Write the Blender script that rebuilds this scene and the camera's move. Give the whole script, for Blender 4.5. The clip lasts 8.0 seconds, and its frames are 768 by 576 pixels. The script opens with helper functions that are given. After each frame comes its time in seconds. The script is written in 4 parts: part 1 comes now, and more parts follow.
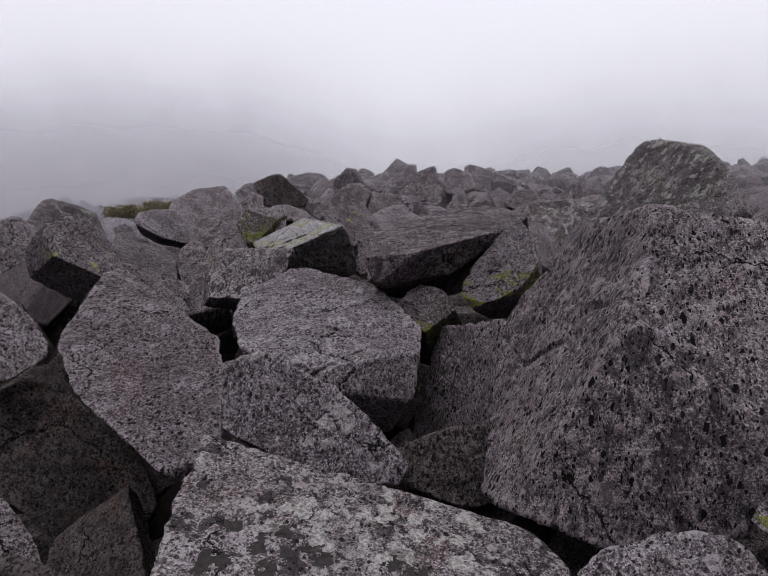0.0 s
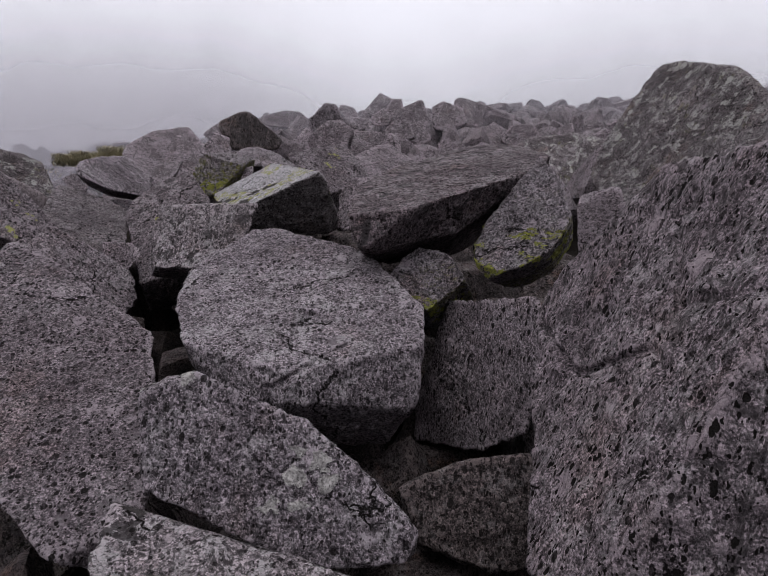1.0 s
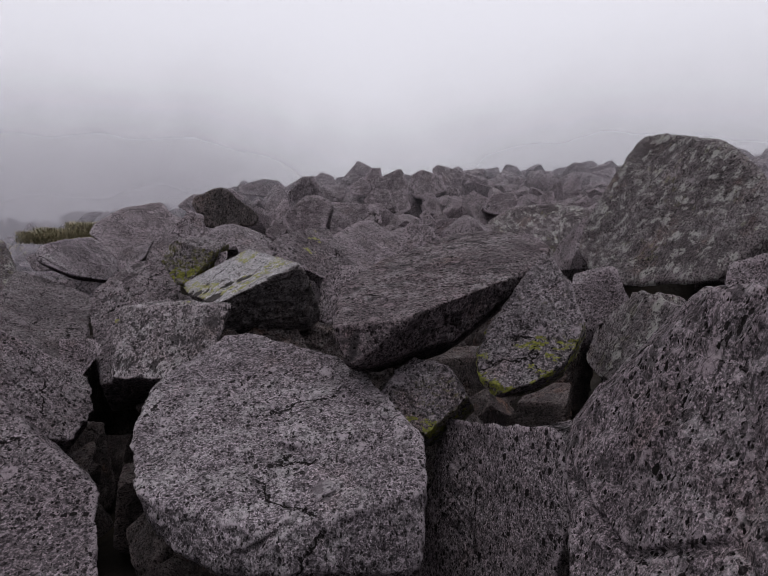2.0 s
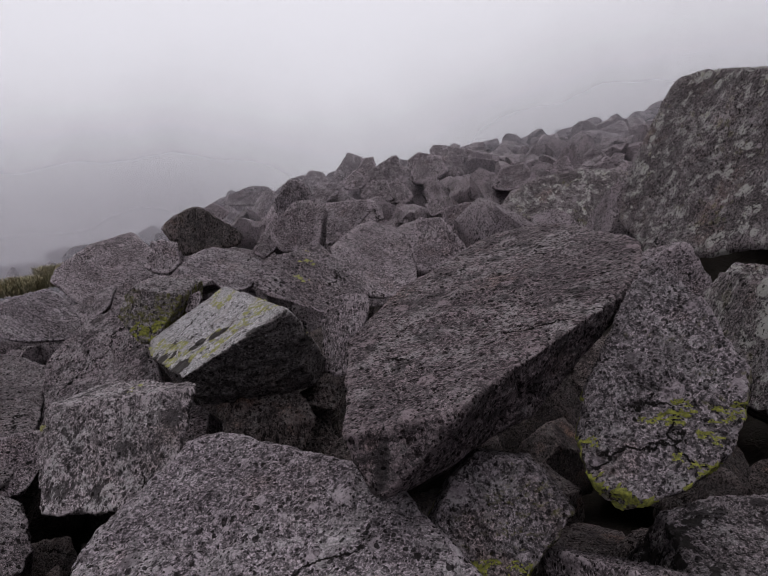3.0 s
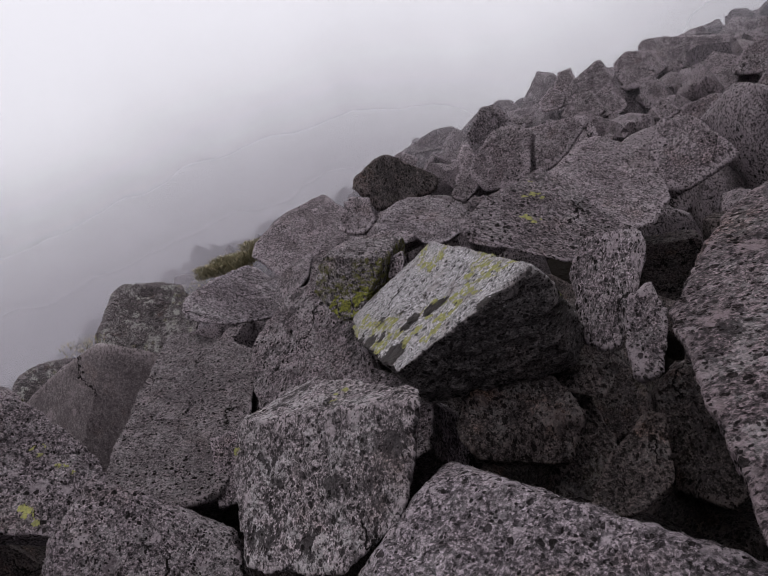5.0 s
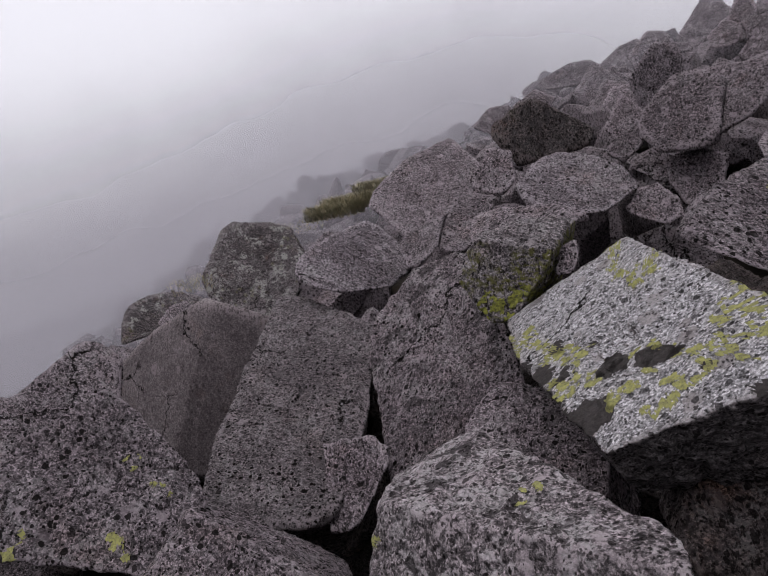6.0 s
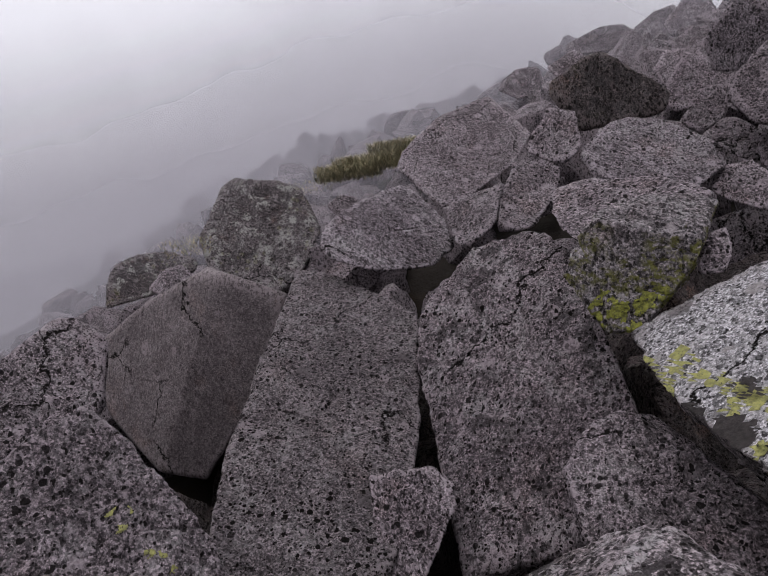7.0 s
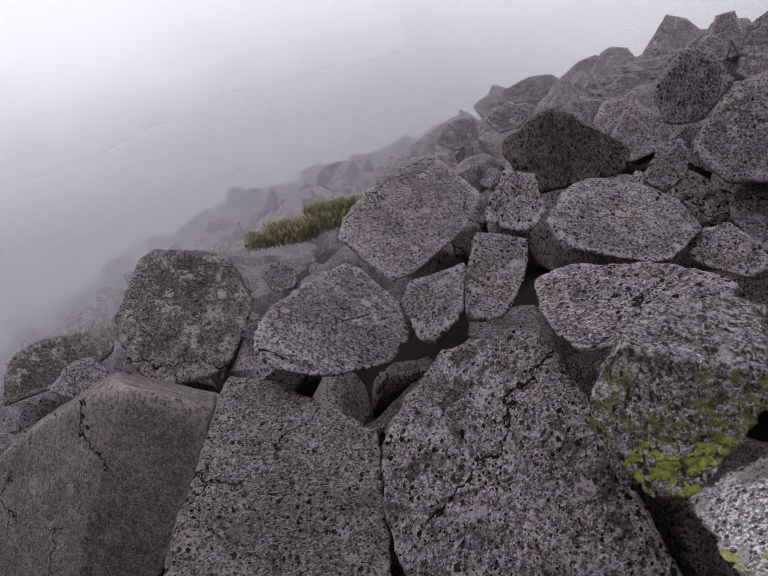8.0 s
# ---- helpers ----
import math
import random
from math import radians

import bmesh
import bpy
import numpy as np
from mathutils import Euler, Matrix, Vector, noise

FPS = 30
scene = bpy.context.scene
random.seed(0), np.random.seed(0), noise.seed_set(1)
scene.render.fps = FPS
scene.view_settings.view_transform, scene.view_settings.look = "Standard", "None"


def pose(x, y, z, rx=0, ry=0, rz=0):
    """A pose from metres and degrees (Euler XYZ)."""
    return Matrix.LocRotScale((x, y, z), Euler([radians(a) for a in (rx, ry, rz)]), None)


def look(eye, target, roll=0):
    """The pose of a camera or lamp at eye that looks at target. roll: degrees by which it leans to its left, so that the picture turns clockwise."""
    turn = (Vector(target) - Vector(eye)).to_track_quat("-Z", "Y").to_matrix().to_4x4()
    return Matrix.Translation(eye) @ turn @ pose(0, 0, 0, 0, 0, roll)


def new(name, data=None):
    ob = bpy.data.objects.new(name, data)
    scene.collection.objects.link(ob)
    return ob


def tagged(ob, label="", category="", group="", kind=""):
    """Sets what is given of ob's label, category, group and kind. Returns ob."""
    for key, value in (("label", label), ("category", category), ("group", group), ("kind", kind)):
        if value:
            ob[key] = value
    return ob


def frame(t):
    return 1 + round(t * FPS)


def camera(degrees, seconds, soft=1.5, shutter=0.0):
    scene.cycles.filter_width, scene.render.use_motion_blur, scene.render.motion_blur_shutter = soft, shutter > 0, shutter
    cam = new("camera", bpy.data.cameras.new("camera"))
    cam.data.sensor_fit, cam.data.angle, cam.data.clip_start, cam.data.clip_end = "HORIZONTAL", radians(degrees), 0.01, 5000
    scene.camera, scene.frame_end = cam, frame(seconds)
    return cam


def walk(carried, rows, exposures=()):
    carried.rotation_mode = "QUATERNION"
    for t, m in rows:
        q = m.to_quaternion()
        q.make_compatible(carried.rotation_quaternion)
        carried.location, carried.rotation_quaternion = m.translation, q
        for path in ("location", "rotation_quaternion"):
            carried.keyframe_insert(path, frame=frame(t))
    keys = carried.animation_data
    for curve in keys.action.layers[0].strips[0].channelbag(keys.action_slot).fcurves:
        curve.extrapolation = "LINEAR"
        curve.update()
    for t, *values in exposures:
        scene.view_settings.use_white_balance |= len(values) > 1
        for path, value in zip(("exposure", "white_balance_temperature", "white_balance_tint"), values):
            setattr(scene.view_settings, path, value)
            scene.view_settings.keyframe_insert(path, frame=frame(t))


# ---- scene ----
cam = camera(64.0, 8.0, soft=1.0)
PATH = [
    (0.0, pose(0.000, 0.000, 2.000, 86.00, -4.00, 0.00)),
    (0.5, pose(0.028, 0.607, 1.869, 85.59, -5.17, 0.63)),
    (1.0, pose(-0.021, 1.041, 2.071, 80.61, -2.62, -1.44)),
    (1.5, pose(-0.108, 1.182, 2.247, 85.31, -3.06, -2.52)),
    (1.7, pose(-0.102, 1.235, 2.284, 86.42, -3.83, -3.43)),
    (2.8, pose(-0.008, 2.574, 2.400, 84.39, 6.55, -3.20)),
    (3.0, pose(-0.048, 2.716, 2.491, 84.84, 6.20, -3.37)),
    (3.5, pose(-0.020, 2.978, 2.550, 86.33, -0.86, -5.70)),
    (4.0, pose(0.123, 3.333, 2.549, 86.75, 3.90, -2.81)),
    (4.5, pose(0.032, 3.524, 2.441, 83.36, 10.42, 4.06)),
    (5.0, pose(-0.316, 3.693, 2.469, 82.81, 14.63, 14.12)),
    (5.2, pose(-0.521, 3.781, 2.514, 83.78, 2.58, 21.80)),
    (6.3, pose(-0.802, 4.465, 2.756, 77.11, 18.02, 25.70)),
    (6.5, pose(-0.880, 4.517, 2.750, 77.00, 21.32, 26.85)),
    (7.0, pose(-1.379, 4.876, 2.715, 75.35, 8.09, 23.29)),
    (7.5, pose(-1.601, 5.157, 2.867, 73.63, -1.55, 20.13)),
    (8.0, pose(-1.662, 5.488, 2.869, 78.40, 9.61, 16.92)),
]
walk(cam, PATH, exposures=[
    (0.0, 0.0, 6390, 10), (0.5, -0.02, 6390, 10), (1.0, 0.16, 6390, 10), (1.5, -0.1, 6400, 10), (3.0, -0.16, 6520, 10), (4.0, -0.24, 6520, 10), (4.5, -0.12, 6520, 10),
    (5.2, 0.0, 6520, 10), (6.5, 0.1, 6440, 10), (7.0, 0.14, 6440, 10), (7.5, 0.4, 6440, 10), (8.0, 0.24, 6430, 10),
])

# ---- sky and light: dense bright cloud, no clear sun ----
world = bpy.data.worlds.new("overcast_sky")
scene.world = world
world.use_nodes = True
wn, wl = world.node_tree.nodes, world.node_tree.links
wn.clear()
w_out = wn.new("ShaderNodeOutputWorld")
w_bg = wn.new("ShaderNodeBackground")
w_sky = wn.new("ShaderNodeTexSky")
w_sky.sky_type = "NISHITA"
w_sky.sun_disc = False
w_sky.sun_elevation, w_sky.sun_rotation = radians(55), radians(20)
w_geo = wn.new("ShaderNodeTexCoord")
w_sep = wn.new("ShaderNodeSeparateXYZ")
w_ramp = wn.new("ShaderNodeValToRGB")
w_ramp.color_ramp.interpolation = "EASE"
el = w_ramp.color_ramp.elements
el[0].position, el[0].color = 0.47, (0.42, 0.41, 0.44, 1)
el[1].position, el[1].color = 1.0, (2.2, 2.165, 2.28, 1)
e = el.new(0.53)
e.color = (0.70, 0.684, 0.74, 1)
e = el.new(0.62)
e.color = (0.90, 0.88, 0.95, 1)
e = el.new(0.76)
e.color = (0.97, 0.95, 1.02, 1)
w_map = wn.new("ShaderNodeMapRange")
w_map.inputs["From Min"].default_value, w_map.inputs["From Max"].default_value = -1, 1
w_scale = wn.new("ShaderNodeMixRGB")
w_scale.blend_type = "MULTIPLY"
w_scale.inputs[0].default_value = 1
w_scale.inputs[2].default_value = (0.08, 0.08, 0.08, 1)
w_mix = wn.new("ShaderNodeMixRGB")
w_mix.inputs[0].default_value = 0.94
wl.new(w_geo.outputs["Generated"], w_sep.inputs[0])
wl.new(w_sep.outputs["Z"], w_map.inputs["Value"])
wl.new(w_map.outputs[0], w_ramp.inputs[0])
wl.new(w_sky.outputs[0], w_scale.inputs[1])
wl.new(w_scale.outputs[0], w_mix.inputs[1])
wl.new(w_ramp.outputs[0], w_mix.inputs[2])
wl.new(w_mix.outputs[0], w_bg.inputs["Color"])
w_bg.inputs["Strength"].default_value = 1.0
wl.new(w_bg.outputs[0], w_out.inputs[0])

sun = new("sun", bpy.data.lights.new("sun", "SUN"))
sun.data.energy, sun.data.angle, sun.data.color = 1.7, radians(60), (1, 0.98, 0.96)
sun.matrix_world = look((-4, 0, 20), (0, 5, 0))


# ---- materials ----
class Nodes:
    """A short way to write node trees."""

    def __init__(self, name):
        self.mat = bpy.data.materials.new(name)
        self.mat.use_nodes = True
        self.tree = self.mat.node_tree
        self.bsdf = self.tree.nodes["Principled BSDF"]
        self.out = self.tree.nodes["Material Output"]

    def add(self, kind, **values):
        node = self.tree.nodes.new(kind)
        for key, value in values.items():
            node.inputs[key].default_value = value
        return node

    def link(self, a, b):
        self.tree.links.new(a, b)

    def noise(self, vec, scale, detail=4.0, rough=0.6, warp=0.0):
        node = self.add("ShaderNodeTexNoise", Scale=scale, Detail=detail, Roughness=rough, Distortion=warp)
        self.link(vec, node.inputs["Vector"])
        return node.outputs["Fac"]

    def step(self, value, low, high, a=0.0, b=1.0):
        node = self.add("ShaderNodeMapRange")
        node.interpolation_type = "SMOOTHSTEP"
        for key, v in (("From Min", low), ("From Max", high), ("To Min", a), ("To Max", b)):
            node.inputs[key].default_value = v
        self.link(value, node.inputs["Value"])
        return node.outputs[0]

    def mul(self, a, b, how="MULTIPLY"):
        node = self.tree.nodes.new("ShaderNodeMath")
        node.operation = how
        for i, v in enumerate((a, b)):
            if isinstance(v, (int, float)):
                node.inputs[i].default_value = v
            else:
                self.link(v, node.inputs[i])
        return node.outputs[0]

    def mix(self, fac, a, b, how="MIX"):
        node = self.tree.nodes.new("ShaderNodeMixRGB")
        node.blend_type = how
        for i, v in enumerate((fac, a, b)):
            if isinstance(v, (int, float)):
                node.inputs[i].default_value = v
            elif isinstance(v, tuple):
                node.inputs[i].default_value = (*v, 1)
            else:
                self.link(v, node.inputs[i])
        return node.outputs[0]

    def place(self):
        """Object coordinates, shifted from thing to thing."""
        coord, info = self.add("ShaderNodeTexCoord"), self.add("ShaderNodeObjectInfo")
        shift = self.add("ShaderNodeVectorMath")
        shift.operation = "MULTIPLY_ADD"
        comb = self.add("ShaderNodeCombineXYZ")
        for i in range(3):
            self.link(info.outputs["Random"], comb.inputs[i])
        self.link(comb.outputs[0], shift.inputs[0])
        shift.inputs[1].default_value = (37, 53, 71)
        self.link(coord.outputs["Object"], shift.inputs[2])
        return shift.outputs[0], info.outputs["Random"]


def rock_material(name, light, dark, pits=0.5, pale=0.4, yellow=0.0, moss=0.0, rust=0.15, crust=0.5, patches=0.0, smooth=0.0, lace=1.0, streak=0.5, low=False, crown=None):
    """Weathered granite: crystals, a lace of grey lichen, black pits drawn out down the steep sides, rust, black crust, map lichen."""
    n = Nodes(name)
    p, rnd = n.place()
    geo = n.add("ShaderNodeNewGeometry")
    sep = n.add("ShaderNodeSeparateXYZ")
    n.link(geo.outputs["Normal"], sep.inputs[0])
    up = n.step(sep.outputs["Z"], -0.1, 0.7)
    long = n.add("ShaderNodeVectorMath")
    long.operation = "MULTIPLY"
    long.inputs[1].default_value = (1, 1, 1 - 0.6 * streak)
    n.link(p, long.inputs[0])
    jitter = n.add("ShaderNodeTexNoise", Scale=45.0, Detail=4.0)
    n.link(p, jitter.inputs["Vector"])
    ragged = n.mix(0.022, long.outputs[0], jitter.outputs["Color"], "ADD")

    def cells(scale, vec=ragged):
        """Scattered spots: distance from each middle and a random colour for each."""
        node = n.add("ShaderNodeTexVoronoi", Scale=scale)
        n.link(vec, node.inputs["Vector"])
        rgb = n.add("ShaderNodeSeparateColor")
        n.link(node.outputs["Color"], rgb.inputs[0])
        return node.outputs["Distance"], rgb.outputs

    def spots(scale, share, small, large, soft, vec=ragged):
        """Some of the cells, filled to radii between small and large."""
        d, c = cells(scale, vec)
        edge = n.mul(d, n.mul(n.mul(c[1], large - small), small, "ADD"), "SUBTRACT")
        return n.mul(n.step(edge, soft, -soft), n.step(c[0], 1 - share, 1 - share + 0.001))

    broad = n.noise(p, 1.6, 5, 0.62)
    mid = n.noise(long.outputs[0], 6.0, 6, 0.66, 0.3)
    lacy = n.noise(long.outputs[0], 55, 4, 0.78, 0.2)
    fine = n.noise(p, 150, 3, 0.75)
    _, crystal = cells(150, p)
    body = n.mix(n.step(broad, 0.36, 0.66), dark, light)
    # darker, barer zones and paler, more overgrown ones
    body = n.mix(n.step(mid, 0.50, 0.62, 0.0, 0.32 * lace), body, tuple(c * 0.62 for c in dark))
    body = n.mix(n.step(mid, 0.46, 0.36, 0.0, 0.35), body, tuple(min(1, c * 1.35) for c in light))
    if rust:
        body = n.mix(n.mul(n.step(n.noise(long.outputs[0], 2.3, 6, 0.7), 0.54, 0.70), rust), body, (0.105, 0.058, 0.042))
    if crown:
        # a whole upper side grown over with pale lichen
        level = n.mul(sep.outputs["Z"], n.mul(mid, 0.5), "ADD")
        body = n.mix(n.step(level, 0.52, 0.66), body, crown)
    k = 1 - 0.6 * smooth
    web = n.step(lacy, 0.43, 0.55, 1 - 0.42 * k * lace, 1 + 0.46 * k * lace)
    grit = n.mul(n.step(crystal[0], 0.1, 0.95, 1 - 0.6 * k, 1 + 0.62 * k), n.step(fine, 0.36, 0.64, 1 - 0.5 * k, 1 + 0.52 * k))
    col = n.mix(1.0, body, n.mul(web, grit), "MULTIPLY")
    # smooth round lichens, grey-brown and pale
    disc = spots(7.0, 0.10, 0.10, 0.36, 0.03)
    col = n.mix(n.mul(disc, n.mul(n.step(fine, 0.3, 0.6, 0.6, 0.95), min(1.0, 0.5 + pale))), col, tuple(c * 0.95 for c in dark))
    rosette = n.mul(spots(11.0, 0.16 + 0.25 * pale, 0.06, 0.42, 0.05), n.step(lacy, 0.36, 0.50, 0.25, 1.0))
    col = n.mix(n.mul(rosette, n.mul(n.mul(up, 0.5), 0.3, "ADD")), col, tuple(min(1, c * 1.9) for c in light))
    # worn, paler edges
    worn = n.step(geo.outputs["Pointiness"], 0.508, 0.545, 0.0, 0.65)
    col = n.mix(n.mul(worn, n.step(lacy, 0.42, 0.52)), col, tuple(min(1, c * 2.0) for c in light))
    # grey-white lichen, more on the upper sides
    lich = n.mul(n.step(n.noise(p, 9, 8, 0.76, 0.4), 0.51, 0.545), n.step(broad, 0.34, 0.60))
    lich = n.mul(n.mul(lich, n.mul(n.mul(up, 0.7), 0.3, "ADD")), n.step(lacy, 0.40, 0.50))
    col = n.mix(n.mul(lich, 0.7 * pale), col, (0.25, 0.236, 0.243))
    if patches:
        pa = n.mul(n.step(n.noise(p, 7.5, 8, 0.74, 0.3), 0.545, 0.565), n.step(lacy, 0.38, 0.50, 0.2, 1.0))
        col = n.mix(n.mul(n.mul(pa, spots(6.0, 0.28, 0.12, 0.36, 0.03), "MAXIMUM"), patches), col, (0.20, 0.193, 0.186))
    # black crust in ragged blotches
    cr = n.mul(n.step(n.noise(long.outputs[0], 8.5, 9, 0.74, 0.5), 0.545, 0.562), n.step(n.noise(p, 1.35, 4, 0.55), 0.47 - 0.14 * crust, 0.60 - 0.14 * crust))
    col = n.mix(n.mul(cr, crust), col, (0.016, 0.013, 0.014))
    if yellow:
        ye = n.mul(n.step(n.noise(p, 2.3, 4, 0.55), 0.52, 0.58), spots(15.0, 0.9, 0.15, 0.5, 0.05))
        col = n.mix(n.mul(n.mul(ye, n.step(fine, 0.38, 0.48)), n.mul(up, yellow)), col, (0.27, 0.28, 0.055))
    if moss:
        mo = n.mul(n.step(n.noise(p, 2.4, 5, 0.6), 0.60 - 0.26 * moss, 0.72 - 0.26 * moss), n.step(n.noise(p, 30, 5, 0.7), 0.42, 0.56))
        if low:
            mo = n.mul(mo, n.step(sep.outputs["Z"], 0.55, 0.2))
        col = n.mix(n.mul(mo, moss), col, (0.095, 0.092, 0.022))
    # black pits of three sizes, in swarms, and long cracks
    swarm = n.step(n.noise(p, 2.6, 4, 0.6), 0.38, 0.60)
    hole = n.mul(spots(15.0, 0.30, 0.04, 0.23, 0.015), swarm)
    hole = n.mul(hole, n.mul(spots(36.0, 0.58, 0.08, 0.42, 0.02), n.step(swarm, 0.0, 1.0, 0.6, 1.0)), "MAXIMUM")
    hole = n.mul(hole, spots(80.0, 0.42, 0.10, 0.46, 0.06), "MAXIMUM")
    wave = n.add("ShaderNodeTexVoronoi", Scale=1.15)
    wave.feature = "DISTANCE_TO_EDGE"
    warp = n.add("ShaderNodeTexNoise", Scale=2.6, Detail=7.0, Roughness=0.62)
    n.link(p, warp.inputs["Vector"])
    n.link(n.mix(0.5, p, warp.outputs["Color"], "ADD"), wave.inputs["Vector"])
    crack = n.mul(n.step(wave.outputs["Distance"], 0.010, 0.003), n.step(n.noise(p, 1.6, 3, 0.5), 0.53, 0.57))
    hole = n.mul(n.mul(hole, pits), crack, "MAXIMUM")
    col = n.mix(hole, col, (0.008, 0.007, 0.007))
    tone = n.add("ShaderNodeHueSaturation")
    n.link(n.step(rnd, 0.0, 1.0, 0.86, 1.12), tone.inputs["Value"])
    n.link(col, tone.inputs["Color"])
    n.link(tone.outputs[0], n.bsdf.inputs["Base Color"])
    n.link(n.step(mid, 0.35, 0.65, 0.65, 0.92), n.bsdf.inputs["Roughness"])
    n.link(n.mul(n.step(hole, 0.0, 0.5, 1.0, 0.0), n.step(lacy, 0.40, 0.56, 0.06, 0.2)), n.bsdf.inputs["Specular IOR Level"])
    height = n.mul(n.mul(lacy, 0.8 * k), n.mul(fine, 0.25), "ADD")
    height = n.mul(height, n.mul(mid, 1.0), "ADD")
    height = n.mul(height, n.mul(hole, -1.4), "ADD")
    bump = n.add("ShaderNodeBump", Strength=0.85 - 0.4 * smooth, Distance=0.026)
    n.link(height, bump.inputs["Height"])
    n.link(bump.outputs[0], n.bsdf.inputs["Normal"])
    return n.mat


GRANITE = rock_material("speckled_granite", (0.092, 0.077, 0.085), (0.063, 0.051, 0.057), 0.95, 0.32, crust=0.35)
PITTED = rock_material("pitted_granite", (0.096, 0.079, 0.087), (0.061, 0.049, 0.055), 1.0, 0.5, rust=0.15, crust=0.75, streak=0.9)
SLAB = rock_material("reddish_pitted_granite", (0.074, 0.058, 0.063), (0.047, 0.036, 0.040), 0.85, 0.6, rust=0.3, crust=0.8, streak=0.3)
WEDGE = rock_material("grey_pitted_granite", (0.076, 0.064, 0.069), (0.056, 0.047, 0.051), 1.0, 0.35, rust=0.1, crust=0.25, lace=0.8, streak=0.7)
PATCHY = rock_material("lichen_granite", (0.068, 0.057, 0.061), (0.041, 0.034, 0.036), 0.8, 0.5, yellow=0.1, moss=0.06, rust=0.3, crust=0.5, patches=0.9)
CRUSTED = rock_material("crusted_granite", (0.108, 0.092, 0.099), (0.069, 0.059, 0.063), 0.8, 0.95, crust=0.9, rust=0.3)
# real rust, on a base darkened to carry the shade of the gaps
RUSTY_SHADED = rock_material("shade_darkened_rusty_granite", (0.041, 0.032, 0.032), (0.024, 0.019, 0.019), 0.85, 0.25, rust=0.6, moss=0.08, crust=0.6, streak=0.8)
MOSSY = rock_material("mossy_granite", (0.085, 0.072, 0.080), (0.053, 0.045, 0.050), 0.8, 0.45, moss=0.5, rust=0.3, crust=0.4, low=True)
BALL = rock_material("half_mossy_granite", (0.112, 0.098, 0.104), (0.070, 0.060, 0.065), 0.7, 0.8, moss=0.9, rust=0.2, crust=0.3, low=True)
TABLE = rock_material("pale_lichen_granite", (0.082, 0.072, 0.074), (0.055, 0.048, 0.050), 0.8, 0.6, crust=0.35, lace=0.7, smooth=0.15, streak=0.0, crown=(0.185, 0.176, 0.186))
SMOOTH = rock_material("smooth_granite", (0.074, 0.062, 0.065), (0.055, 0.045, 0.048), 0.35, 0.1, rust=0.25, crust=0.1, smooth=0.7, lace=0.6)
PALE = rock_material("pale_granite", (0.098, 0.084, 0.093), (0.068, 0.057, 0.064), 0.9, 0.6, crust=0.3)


def lichen_material(name, a, b):
    n = Nodes(name)
    p, _ = n.place()
    col = n.mix(n.step(n.noise(p, 70, 4, 0.7), 0.35, 0.65), a, b)
    col = n.mix(n.step(n.noise(p, 150, 2, 0.7), 0.60, 0.66, 0.0, 0.8), col, (0.02, 0.018, 0.016))
    n.link(col, n.bsdf.inputs["Base Color"])
    n.bsdf.inputs["Roughness"].default_value = 0.9
    n.bsdf.inputs["Specular IOR Level"].default_value = 0.15
    bump = n.add("ShaderNodeBump", Strength=0.8, Distance=0.006)
    n.link(n.noise(p, 110, 4, 0.7), bump.inputs["Height"])
    n.link(bump.outputs[0], n.bsdf.inputs["Normal"])
    return n.mat


MAP_LICHEN = lichen_material("yellow_map_lichen", (0.185, 0.180, 0.062), (0.105, 0.102, 0.045))
DARK_LICHEN = lichen_material("dark_lichen", (0.013, 0.011, 0.011), (0.026, 0.022, 0.022))
MOSS = lichen_material("moss", (0.150, 0.152, 0.030), (0.062, 0.062, 0.020))
PALE_LICHEN = lichen_material("pale_lichen", (0.24, 0.228, 0.222), (0.08, 0.073, 0.073))


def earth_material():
    n = Nodes("earth_with_gap_shade")
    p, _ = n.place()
    # near black: soil colour lowered further to stand for shade in the gaps
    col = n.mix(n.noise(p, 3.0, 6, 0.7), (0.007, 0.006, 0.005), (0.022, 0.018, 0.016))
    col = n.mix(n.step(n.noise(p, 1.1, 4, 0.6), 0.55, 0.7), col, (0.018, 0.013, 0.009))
    n.link(col, n.bsdf.inputs["Base Color"])
    n.bsdf.inputs["Roughness"].default_value = 0.95
    n.bsdf.inputs["Specular IOR Level"].default_value = 0.08
    bump = n.add("ShaderNodeBump", Strength=0.9, Distance=0.05)
    n.link(n.noise(p, 9, 6, 0.7), bump.inputs["Height"])
    n.link(bump.outputs[0], n.bsdf.inputs["Normal"])
    return n.mat


